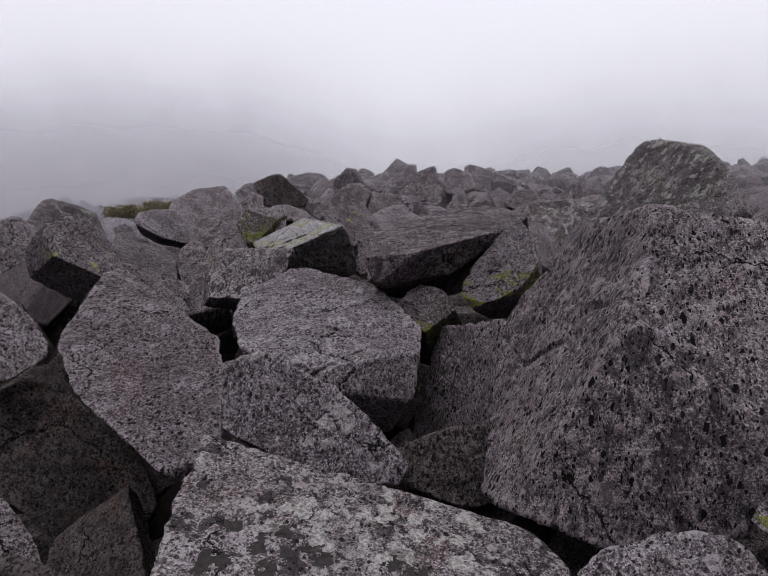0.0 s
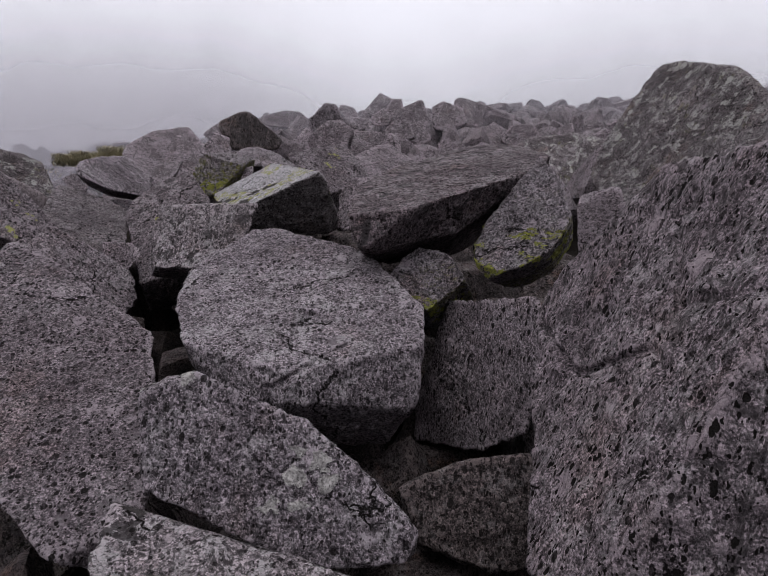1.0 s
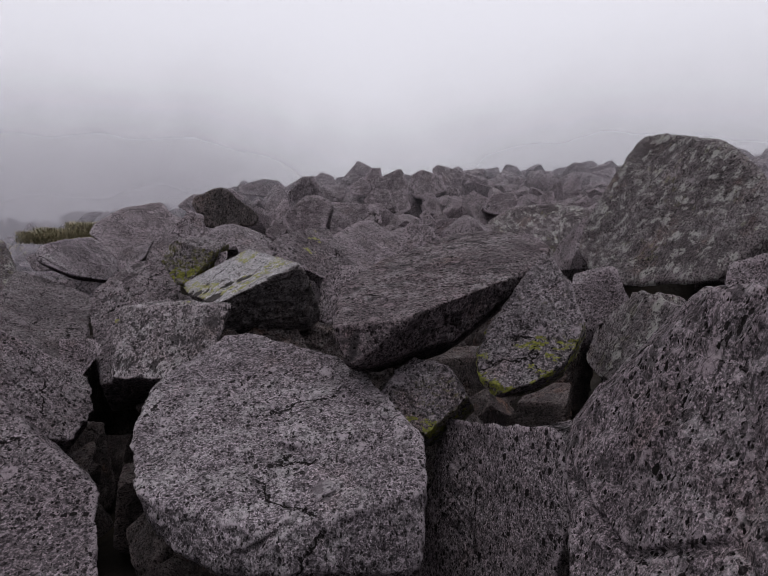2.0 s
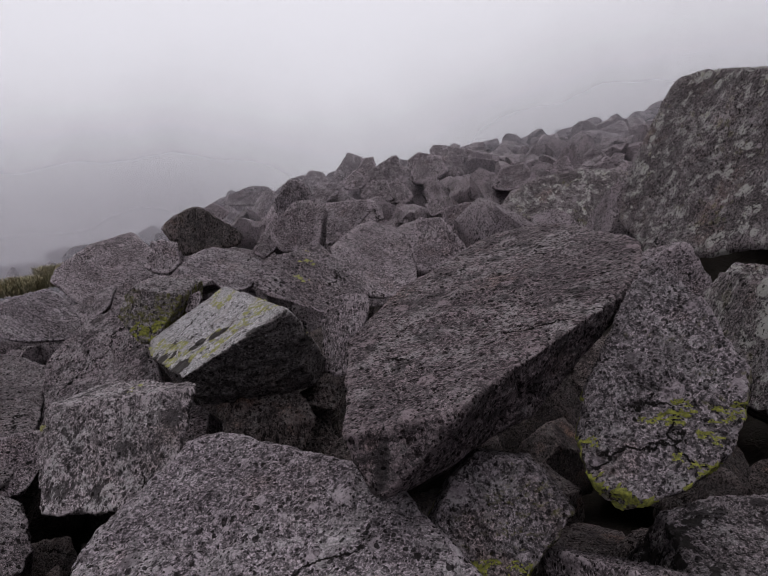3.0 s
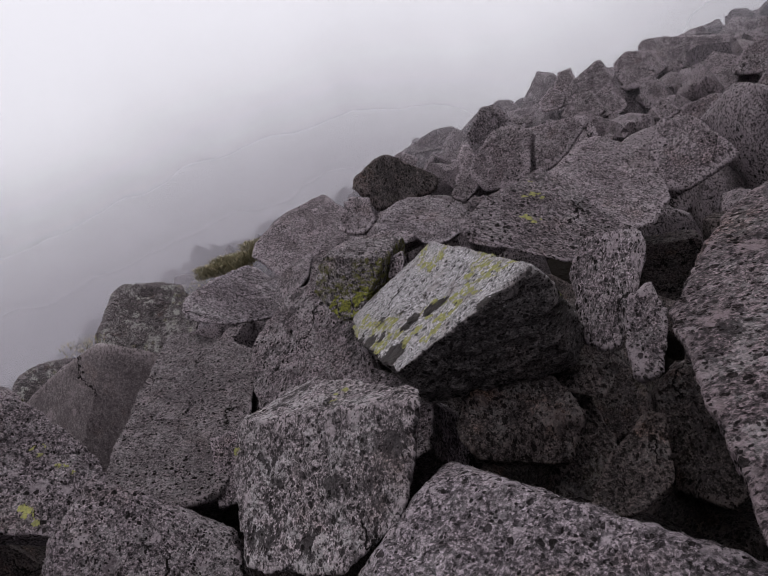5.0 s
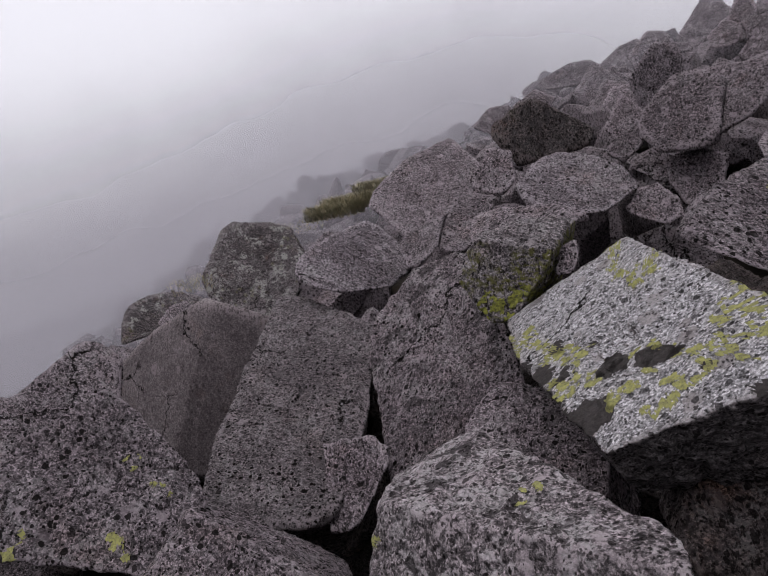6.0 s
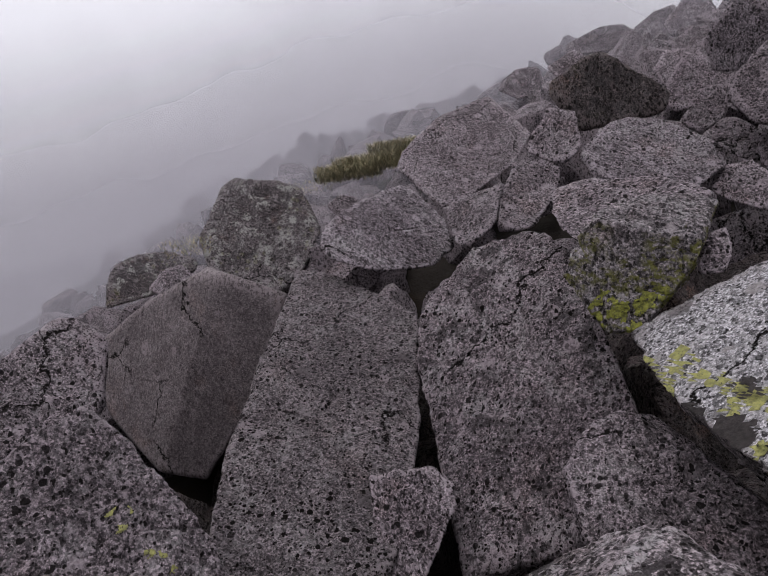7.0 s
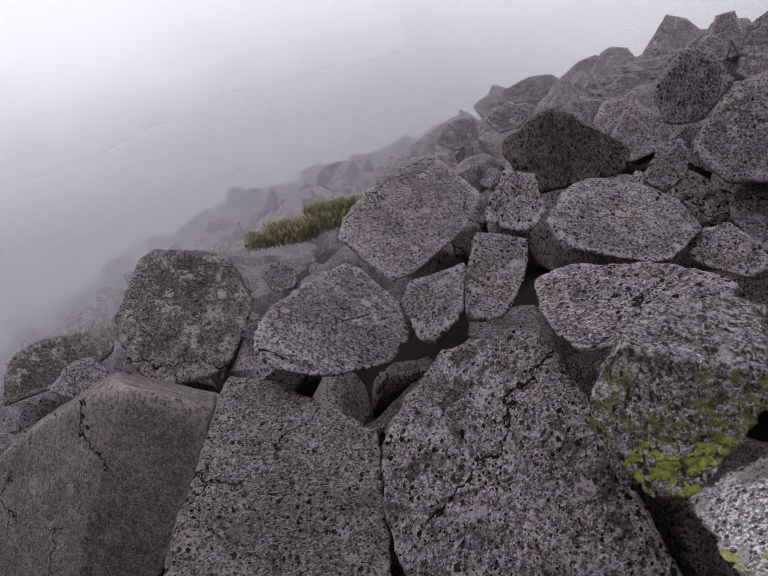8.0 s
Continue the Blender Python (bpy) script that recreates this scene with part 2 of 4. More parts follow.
def mist_material(left, right):
    """A thin layer of drifting cloud that scatters the sky's light; thick along the slope and out over the drop, thinning upwards."""
    n = Nodes("mist")
    coord = n.add("ShaderNodeTexCoord")
    sep = n.add("ShaderNodeSeparateXYZ")
    n.link(coord.outputs["Object"], sep.inputs[0])
    # height above the slope
    rise = n.mul(n.mul(sep.outputs["X"], -0.10), n.mul(sep.outputs["Y"], -0.18), "ADD")
    high = n.mul(n.mul(sep.outputs["Z"], rise, "ADD"), -1.05, "ADD")
    billow = n.mul(n.noise(coord.outputs["Object"], 0.22, 3, 0.5), 2.4)
    high = n.mul(high, n.mul(billow, -1.2, "ADD"), "ADD")
    side = n.step(sep.outputs["X"], 0.5, -6.0, right, left)
    side = n.mul(side, n.step(sep.outputs["X"], 2.5, 8.0, 0.0, 0.6 * right), "ADD")
    thin = n.step(high, 7.5, -1.6)
    a = n.mul(side, n.mul(thin, thin))
    # the sheets thin out towards their ends
    turn = n.mul(sep.outputs["Y"], sep.outputs["X"], "ARCTAN2")
    a = n.mul(a, n.mul(n.step(turn, 0.45, 0.85), n.step(turn, 3.1, 2.6)))
    clear = n.add("ShaderNodeBsdfTransparent")
    soft = n.add("ShaderNodeBsdfDiffuse", Color=(0.275, 0.266, 0.289, 1), Normal=(0, 0, 1))
    behind = n.add("ShaderNodeBsdfTranslucent", Color=(0.275, 0.266, 0.289, 1), Normal=(0, 0, -1))
    both, mixed = n.add("ShaderNodeAddShader"), n.add("ShaderNodeMixShader")
    n.link(soft.outputs[0], both.inputs[0])
    n.link(behind.outputs[0], both.inputs[1])
    n.link(a, mixed.inputs[0])
    n.link(clear.outputs[0], mixed.inputs[1])
    n.link(both.outputs[0], mixed.inputs[2])
    n.link(mixed.outputs[0], n.out.inputs["Surface"])
    n.tree.nodes.remove(n.bsdf)
    return n.mat


EARTH = earth_material()


def mesh_object(name, verts, faces, material, smooth=True):
    me = bpy.data.meshes.new(name)
    me.from_pydata([tuple(v) for v in verts], [], faces)
    if smooth:
        me.polygons.foreach_set("use_smooth", [True] * len(me.polygons))
    me.materials.append(material)
    me.update()
    return new(name, me)


# ---- the slope under the boulders ----
def slope(x, y):
    """The mean level of the boulders' middles."""
    far = max(0.0, y - 22.5)
    level = 0.42 + 0.10 * x + 0.18 * y
    level -= 0.19 * far + 0.0012 * far * min(far, 40)
    left = max(0.0, -2.6 - x - 0.2 * max(0.0, y - 12.0))
    level -= 0.08 * left + 0.006 * min(left, 20) ** 2
    # the mountainside goes on up into the cloud on both sides
    out = min(max(0.0, math.hypot(x + 0.3, y - 3.8) - 14.0), 40.0)
    side = math.degrees(math.atan2(y - 3.8, x + 0.3))
    share = min(1.0, max(0.0, (side - 100) / 22)) + min(1.0, max(0.0, 0.3 * (66 - side) / 20))
    return level + 0.07 * out * share * (side > -20)


def soil(x, y):
    """Beds of black wet soil that choke some of the gaps."""
    beds = ((1.2, 4.45, 0.8, 0.55), (-1.15, 6.75, 0.9, 0.4))
    return sum(h * math.exp(-((x - cx) ** 2 + (y - cy) ** 2) / (w * w)) for cx, cy, h, w in beds)


def build_ground():
    xs = np.concatenate([np.linspace(-220, -44, 16), np.linspace(-40, -16, 16), np.linspace(-15, 14, 150), np.linspace(15, 40, 16), np.linspace(44, 160, 14)])
    ys = np.concatenate([np.linspace(-90, -4, 18), np.linspace(-3, 27, 150), np.linspace(29, 260, 24)])
    verts = []
    for y in ys:
        for x in xs:
            bump = 0.16 * noise.fractal(Vector((x * 0.9, y * 0.9, 0.3)), 1.0, 2.0, 4) if abs(x) < 20 else 0
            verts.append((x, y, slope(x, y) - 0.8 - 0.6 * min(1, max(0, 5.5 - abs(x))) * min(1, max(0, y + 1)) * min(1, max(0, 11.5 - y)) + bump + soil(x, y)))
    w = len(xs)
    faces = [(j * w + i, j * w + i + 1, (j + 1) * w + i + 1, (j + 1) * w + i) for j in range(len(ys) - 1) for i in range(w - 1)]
    return tagged(mesh_object("ground", verts, faces, EARTH), "dark stony earth between and under the boulders, gap shade coloured in", "ground", kind="structure")


build_ground()


# ---- boulders ----
def sphere(level):
    bm = bmesh.new()
    bmesh.ops.create_icosphere(bm, subdivisions=level, radius=1)
    co = np.array([v.co[:] for v in bm.verts])
    faces = [tuple(v.index for v in f.verts) for f in bm.faces]
    bm.free()
    return co / np.linalg.norm(co, axis=1)[:, None], faces


SPHERES = {level: sphere(level) for level in (3, 4, 5, 6, 7)}


def hewn(cuts, level, power, seed, rough=1.0):
    """A stone cut by planes (azimuth, elevation, distance from its middle), with worn edges and a broken surface."""
    co, faces = SPHERES[level]
    az, el, d = (np.array(c, float) for c in zip(*cuts))
    az, el = np.radians(az), np.radians(el)
    nrm = np.stack([np.cos(el) * np.cos(az), np.cos(el) * np.sin(az), np.sin(el)], 1)

    def reach(u):
        q = np.maximum(u @ nrm.T, 1e-4) / d
        return (q ** power).sum(1) ** (-1 / power)

    axes = np.eye(3)
    ext = np.array([reach(np.stack([a, -a])).mean() for a in axes])
    # chipped corners and small broken facets
    chip = np.random.default_rng(seed)
    more = chip.normal(size=(14, 3))
    more /= np.linalg.norm(more, axis=1)[:, None]
    u = co * np.maximum(ext, 0.3 * ext.max())
    u /= np.linalg.norm(u, axis=1)[:, None]
    r = reach(u)
    depth = (more @ (u * r[:, None]).T).max(1) * chip.uniform(0.91 if power < 80 else 0.94, 1.03, 14)
    r = (r ** -70.0 + (np.maximum(u @ more.T, 1e-4) / depth).max(1) ** 70.0) ** (-1 / 70.0)
    r = np.minimum(r, 1.12 * np.percentile(r, 98))
    size = float(np.median(r))
    off = Vector((seed * 3.17 % 50, seed * 7.71 % 50, seed * 1.93 % 50))
    verts = u * r[:, None]
    wear = np.empty(len(verts))
    for i, v in enumerate(verts):
        q = Vector(v)
        a = noise.fractal(q * (1.4 / size) + off, 1.0, 2.1, 3)
        b = noise.ridged_multi_fractal(q * 2.6 + off, 0.9, 2.2, 3, 1.0, 2.0)
        c = noise.fractal(q * 15.0 + off, 0.7, 2.2, 4)
        # flakes broken off along flat steps
        flake = noise.voronoi(q * (1.9 / size) + off + 0.12 * noise.noise_vector(q * (5.0 / size)))[1][0]
        where = noise.noise(q * (1.2 / size) - off)
        gone = noise.cell(flake * 7.3) if where > 0.05 else 0.0
        near, far = noise.voronoi(q * (1.25 / size) + off * 2)[0][:2]
        split = max(0.0, 1 - 22 * (far - near)) * max(0.0, min(1.0, 6 * noise.noise(q * (1.1 / size) - off)))
        wear[i] = -0.035 * size * split - 0.022 * min(size, 0.7) * max(0.0, gone) + 0.022 * size * a + 0.010 * min(size, 0.8) * (b - 1.3) + 0.014 * c
    return verts + u * (rough * wear)[:, None], faces


COUNT = [0]
FOOT = []


def grown(ob, verts, faces, kind, seed):
    """A thin crust of lichen or moss on some of a boulder's faces, as a part of its own."""
    name, material, cell, radius, spread, least, low, high, below, label = kind
    tri = np.array(faces)
    mid = verts[tri].mean(1)
    nrm = np.cross(verts[tri[:, 1]] - verts[tri[:, 0]], verts[tri[:, 2]] - verts[tri[:, 0]])
    nz = nrm[:, 2] / np.linalg.norm(nrm, axis=1)
    off = Vector((seed * 1.7, seed * 2.3, seed * 0.9))
    chosen = []
    level = verts[:, 2].min() + below * np.ptp(verts[:, 2])
    for k in np.nonzero((nz > low) & (nz < high) & (mid[:, 2] <= level))[0]:
        q = Vector(mid[k]) + off
        if noise.fractal(q * spread, 1.0, 2.0, 3) < least:
            continue
        q = q + 0.025 * noise.noise_vector(q * 38)
        if noise.voronoi(q * cell)[0][0] < radius:
            chosen.append(k)
    if len(chosen) < 8:
        return
    # one part for each patch
    root = {}

    def find(i):
        while root.setdefault(i, i) != i:
            root[i] = root[root[i]]
            i = root[i]
        return i

    for k in chosen:
        a, c, e = (int(i) for i in tri[k])
        root[find(a)] = find(c)
        root[find(e)] = find(c)
    patches = {}
    for k in chosen:
        patches.setdefault(find(int(tri[k][0])), []).append(k)
    for group in sorted(patches.values(), key=len, reverse=True)[:34]:
        if len(group) < 10:
            break
        used = np.unique(tri[group])
        where = {int(i): j for j, i in enumerate(used)}
        out = verts[used] * (1 + 0.004 / np.linalg.norm(verts[used], axis=1))[:, None]
        part = mesh_object(name, out, [tuple(where[int(i)] for i in tri[k]) for k in group], material)
        part.parent = ob
        tagged(part, label)


YELLOW = ("map_lichen", MAP_LICHEN, 25, 0.46, 2.4, -0.06, 0.1, 1.1, 1.0, "bright yellow-green crust of map lichen")
DABS = ("map_lichen", MAP_LICHEN, 19, 0.40, 2.6, 0.50, -0.3, 1.1, 1.0, "small dabs of yellow-green map lichen")
BROWN = ("dark_lichen", DARK_LICHEN, 5.0, 0.40, 1.3, 0.32, 0.0, 1.1, 1.0, "smooth dark brown patch of lichen")
BLACK = ("dark_lichen", DARK_LICHEN, 13.0, 0.46, 1.9, 0.10, 0.0, 1.1, 1.0, "ragged black crust of lichen")
FOOT_MOSS = ("moss", MOSS, 13, 0.50, 2.6, 0.02, -0.6, 0.62, 0.5, "green moss on the lower side")
PALES = ("pale_lichen", PALE_LICHEN, 11, 0.40, 1.8, 0.02, -0.4, 1.1, 1.0, "pale grey rosettes of lichen")


def boulder(middle, cuts, material, label, power=16, growth=()):
    COUNT[0] += 1
    size = sum(c[2] for c in cuts) / len(cuts)
    near = min(math.hypot(middle[0] - m.translation.x, middle[1] - m.translation.y) for _, m in PATH)
    level = 7 if growth or near / size < 5.0 and size > 0.3 else 6 if near / size < 14 else 5
    verts, faces = hewn(cuts, level, 4.2 * power, COUNT[0], 0.45 if material == SMOOTH else 1.0)
    ob = mesh_object("boulder", verts, faces, material)
    ob.location = middle
    FOOT.append((middle[0], middle[1], max(np.ptp(verts[:, 0]), np.ptp(verts[:, 1])) / 2, middle[2] + verts[:, 2].max()))
    tagged(ob, label, "boulder", "boulders of the scree")
    for kind in growth:
        grown(ob, verts, faces, kind, COUNT[0])
    return ob


# right slab
boulder((1.344, 3.461, 1.353), [(158, -9, 0.597), (148, 39, 0.68), (51, 82, 0.836), (43, 84, 0.869), (-20, 33, 0.958), (-22, 4, 0.784), (-31, -36, 0.807), (-54, -72, 0.703), (-146, -78, 0.697), (-171, 26, 0.59), (-112, 10, 1.02), (-95, 30, 1.0), (69, 9, 0.526), (69, -8, 0.759), (0, -90, 1.19)],
        PITTED, "huge dark pitted granite slab leaning against the scree", 32)
# peak block
boulder((3.962, 9.172, 2.802), [(148, 6, 0.945), (146, 26, 0.831), (133, 83, 1.13), (-21, 65, 0.996), (-23, 35, 0.946), (-24, 18, 0.958), (-23, -17, 1.08), (4, -71, 0.576), (142, -46, 1.02), (-157, 31, 0.45), (-117, -4, 2.15), (63, 9, 0.942), (63, 4, 1.36), (0, -90, 1.65)],
        PATCHY, "tall grey block with pale lichen patches and blunt top", 16)
# round top
boulder((-0.338, 4.86, 1.118), [(-174, -8, 0.707), (164, 44, 0.797), (43, 61, 0.662), (18, 31, 0.528), (3, -8, 0.554), (-4, -27, 0.627), (-57, -72, 0.628), (-154, -59, 0.421), (-169, -25, 0.599), (-102, 68, 0.52), (48, 50, 0.53), (-80, 14, 1.1), (-110, 8, 1.06), (-84, -44, 0.86), (94, 9, 0.917), (94, -16, 0.902), (0, -90, 0.889)],
        PALE, "speckled purple-grey boulder with broad flat top", 20)
# lip slab
boulder((-0.326, 3.15, 0.964), [(153, 51, 0.53), (100, 64, 0.395), (56, 52, 0.231), (40, 39, 0.213), (26, 31, 0.301), (-1, -16, 0.509), (-71, -64, 0.272), (-116, -64, 0.177), (-136, -56, 0.167), (-171, -3, 0.436), (-74, 46, 0.356), (-95, 17, 0.24), (-82, 27, 0.311), (98, 9, 0.169), (98, -27, 0.238), (0, -90, 0.379)],
        PALE, "low rounded slab with overhanging dark lower edge", 16, growth=(PALES,))
# front slab
boulder((-0.131, 2.658, 0.785), [(-175, 0, 0.658), (65, 53, 0.16), (22, 43, 0.548), (-5, 4, 0.943), (-83, -68, 0.326), (-88, 74, 0.185), (-87, 24, 0.722), (93, 9, 0.456), (93, -24, 0.429), (0, -90, 0.285)],
        CRUSTED, "pale lichen-crusted slab with black cracked patches", 18, growth=(BLACK, PALES,))
# left wedge
boulder((-1.496, 3.926, 1.118), [(-167, 11, 0.517), (168, 62, 0.804), (39, 40, 0.416), (24, -11, 0.388), (21, -29, 0.42), (15, -45, 0.47), (-121, -77, 0.5), (-153, -59, 0.247), (-158, -37, 0.316), (-95, 64, 0.229), (-69, 11, 1.14), (111, 9, 1.07), (111, -11, 1.11), (0, -90, 0.584)],
        GRANITE, "large tilted wedge boulder, dark grey and speckled", 18)
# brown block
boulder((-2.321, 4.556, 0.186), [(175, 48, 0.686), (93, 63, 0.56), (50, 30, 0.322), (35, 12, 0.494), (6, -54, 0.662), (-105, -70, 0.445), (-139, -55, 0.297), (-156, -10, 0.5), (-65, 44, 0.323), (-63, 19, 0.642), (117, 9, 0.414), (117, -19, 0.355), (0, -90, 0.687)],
        RUSTY_SHADED, "brown-stained boulder sunk in a dark gap", 14)
# left low
boulder((-2.66, 4.398, 1.091), [(64, 64, 0.356), (49, 40, 0.234), (46, 22, 0.191), (39, -8, 0.21), (33, -61, 0.152), (-116, -86, 0.219), (-155, -10, 0.257), (-59, 41, 0.194), (-59, 10, 0.389), (121, 9, 0.325), (121, -10, 0.341), (0, -90, 0.416)],
        GRANITE, "speckled grey granite boulder in the scree", 16)
# corner low
boulder((-1.992, 3.361, 0.056), [(91, 54, 0.342), (52, 26, 0.155), (47, 10, 0.111), (35, 0, 0.167), (-93, -68, 0.287), (-154, -11, 0.178), (-59, 48, 0.188), (-59, 26, 0.363), (121, 9, 0.318), (121, -26, 0.207), (0, -90, 0.379)],
        GRANITE, "speckled grey granite boulder in the scree", 16)
# corner low b
boulder((-1.407, 3.19, 0.039), [(-168, 1, 0.148), (92, 51, 0.201), (59, 31, 0.135), (31, -2, 0.146), (-91, -68, 0.165), (-66, 50, 0.141), (-66, 29, 0.242), (114, 9, 0.183), (114, -29, 0.115), (0, -90, 0.232)],
        GRANITE, "speckled grey granite boulder in the scree", 16)
# near hump
boulder((1.137, 2.181, 0.857), [(151, -5, 0.287), (136, 23, 0.213), (114, 45, 0.134), (98, 50, 0.127), (62, 60, 0.176), (4, 40, 0.26), (-14, 16, 0.289), (-71, -67, 0.137), (-117, 48, 0.16), (-118, 24, 0.288), (62, 9, 0.119), (62, -24, 0.103), (0, -90, 0.289)],
        PALE, "low pale hump of speckled granite", 14)
# near green
boulder((1.531, 2.198, 1.090), [(128, 14, 0.0671), (99, 54, 0.0889), (-25, -4, 0.0788), (-169, -77, 0.0429), (162, -64, 0.0468), (-125, 45, 0.0655), (-125, 19, 0.111), (55, 9, 0.0913), (55, -19, 0.0772), (0, -90, 0.107)],
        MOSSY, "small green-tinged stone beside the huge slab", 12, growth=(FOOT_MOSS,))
# lens block
boulder((-1.235, 5.614, 1.655), [(-167, 18, 0.344), (155, 57, 0.354), (49, 38, 0.31), (20, -19, 0.28), (17, -32, 0.223), (13, -41, 0.224), (-6, -60, 0.247), (-95, -70, 0.3), (-159, 1, 0.338), (179, 85, 0.219), (-111, 30, 0.174), (-64, 20, 0.46), (116, 9, 0.585), (116, -20, 0.549), (0, -90, 0.352)],
        CRUSTED, "thick tilted block with a crested top and lichen streaks", 18, growth=(DABS,))
# lichen table
boulder((-0.86, 6.50, 1.96), [(-150, 57, 0.13), (-79, -34, 0.51), (-64, -30, 0.60), (22, 40, 0.28), (22, 4, 0.52), (-15, -10, 0.62), (118, 34, 0.60), (148, 20, 0.80), (-152, -30, 0.38), (-172, -55, 0.36), (90, -20, 0.75), (0, -90, 0.31)],
        TABLE, "pale flat-topped boulder with bright yellow-green map lichen", 26, growth=(YELLOW, BROWN,))
# narrow post
boulder((-0.136, 6.466, 1.897), [(176, 0, 0.141), (164, 40, 0.194), (48, 62, 0.228), (12, 5, 0.146), (10, -27, 0.046), (-107, -85, 0.229), (-139, 25, 0.075), (-85, 11, 0.232), (95, 9, 0.206), (95, -11, 0.235), (0, -90, 0.332)],
        GRANITE, "small speckled stone wedged between boulders", 14)
# cracked flat
boulder((-0.373, 7.167, 2.197), [(174, 47, 0.287), (160, 61, 0.253), (18, 25, 0.279), (14, -83, 0.188), (178, -63, 0.101), (-175, -40, 0.257), (-50, 54, 0.142), (-83, 5, 0.527), (97, 9, 0.412), (97, -5, 0.489), (0, -90, 0.398)],
        GRANITE, "speckled grey granite boulder in the scree", 16, growth=(DABS,))
# mid peak
boulder((0.186, 9.030, 2.180), [(166, 40, 0.43), (151, 66, 0.494), (16, 46, 0.477), (7, -13, 0.373), (9, -61, 0.304), (151, -81, 0.227), (170, -53, 0.216), (173, -22, 0.289), (-63, 55, 0.172), (-90, 3, 0.819), (90, 9, 0.638), (90, -3, 0.735), (0, -90, 0.568)],
        GRANITE, "speckled grey granite boulder in the scree", 16)
# mid peak side
boulder((0.837, 9.222, 2.26), [(162, 24, 0.273), (64, 77, 0.341), (5, 25, 0.262), (15, -69, 0.158), (164, -13, 0.198), (-95, 38, 0.174), (-97, 2, 0.458), (83, 9, 0.199), (83, -2, 0.281), (0, -90, 0.509)],
        GRANITE, "speckled grey granite boulder in the scree", 16)
# great slab
boulder((0.527, 5.249, 2.01), [(158, 30, 0.522), (147, 48, 0.506), (112, 73, 0.605), (1, 52, 0.694), (-20, -23, 0.452), (-23, -48, 0.267), (-36, -62, 0.301), (-85, -73, 0.50), (-171, -46, 0.76), (172, -18, 0.56), (-131, 74, 0.175), (-51, -25, 0.415), (-104, 12, 0.839), (76, 9, 1.07), (76, -12, 1.05), (0, -90, 0.443)],
        SLAB, "great cracked slab with rough pitted top, half overhanging", 24)
# pyramid
boulder((0.981, 4.781, 1.827), [(146, 9, 0.225), (143, 21, 0.219), (-11, 39, 0.332), (-15, 17, 0.247), (-28, -26, 0.208), (-40, -53, 0.229), (-55, -65, 0.258), (167, -44, 0.338), (157, -24, 0.285), (-121, 45, 0.201), (-117, 15, 0.423), (63, 9, 0.36), (63, -15, 0.325), (0, -90, 0.445)],
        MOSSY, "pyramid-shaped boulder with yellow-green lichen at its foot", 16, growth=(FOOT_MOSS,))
# upright block
boulder((0.65, 4.416, 1.033), [(154, 13, 0.333), (47, 61, 0.359), (-4, 13, 0.324), (-8, -3, 0.256), (-12, -11, 0.272), (-31, -52, 0.334), (-73, -73, 0.385), (166, -7, 0.422), (-156, 9, 0.145), (-103, 19, 0.668), (77, 9, 0.373), (77, -19, 0.568), (0, -90, 0.733)],
        GRANITE, "upright squared granite block standing in a cleft", 20)
# green wedge
boulder((0.387, 4.732, 1.504), [(160, 34, 0.208), (150, 50, 0.207), (55, 71, 0.182), (2, 38, 0.181), (-1, 33, 0.184), (-36, -39, 0.17), (-35, -38, 0.171), (-142, -55, 0.221), (-164, -38, 0.222), (-100, 37, 0.16), (-280, 10, 0.3), (0, -90, 0.3)],
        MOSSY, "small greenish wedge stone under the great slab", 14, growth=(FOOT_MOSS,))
# stained slab
boulder((1.32, 4.72, 0.92), [(-105, 74, 0.30), (-70, 40, 0.42), (-95, 5, 0.50), (-160, 15, 0.40), (170, 30, 0.42), (20, 10, 0.5), (85, 20, 0.40), (-40, -20, 0.5), (0, -90, 0.5)],
        CRUSTED, "flat stone with pale and black stains in wet soil", 18, growth=(BLACK,))
# low dark
boulder((0.495, 3.396, 0.778), [(152, 37, 0.278), (129, 55, 0.193), (106, 63, 0.19), (1, 36, 0.327), (-19, 2, 0.326), (-76, -53, 0.25), (-124, -55, 0.225), (-174, -19, 0.296), (-102, 18, 0.2), (-282, 10, 0.4), (0, -90, 0.4)],
        RUSTY_SHADED, "dark angular stone jammed beside the huge slab", 18)
# the under stones hold the gap's shade in their dark colour
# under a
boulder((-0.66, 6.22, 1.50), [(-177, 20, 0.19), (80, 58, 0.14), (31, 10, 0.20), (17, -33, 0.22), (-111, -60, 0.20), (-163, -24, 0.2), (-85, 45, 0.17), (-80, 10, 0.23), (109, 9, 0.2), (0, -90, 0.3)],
        RUSTY_SHADED, "stone wedged deep in a gap, coloured as in shade", 14)
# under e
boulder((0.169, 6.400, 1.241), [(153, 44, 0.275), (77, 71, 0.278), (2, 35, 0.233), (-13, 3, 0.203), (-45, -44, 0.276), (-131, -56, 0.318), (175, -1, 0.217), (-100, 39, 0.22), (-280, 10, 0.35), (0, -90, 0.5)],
        RUSTY_SHADED, "stone wedged deep in a gap, coloured as in shade", 16)
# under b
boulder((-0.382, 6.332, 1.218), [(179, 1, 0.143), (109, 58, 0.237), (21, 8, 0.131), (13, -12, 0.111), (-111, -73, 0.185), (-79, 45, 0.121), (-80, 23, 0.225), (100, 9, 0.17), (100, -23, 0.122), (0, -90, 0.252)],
        RUSTY_SHADED, "stone wedged deep in a gap, coloured as in shade", 14)
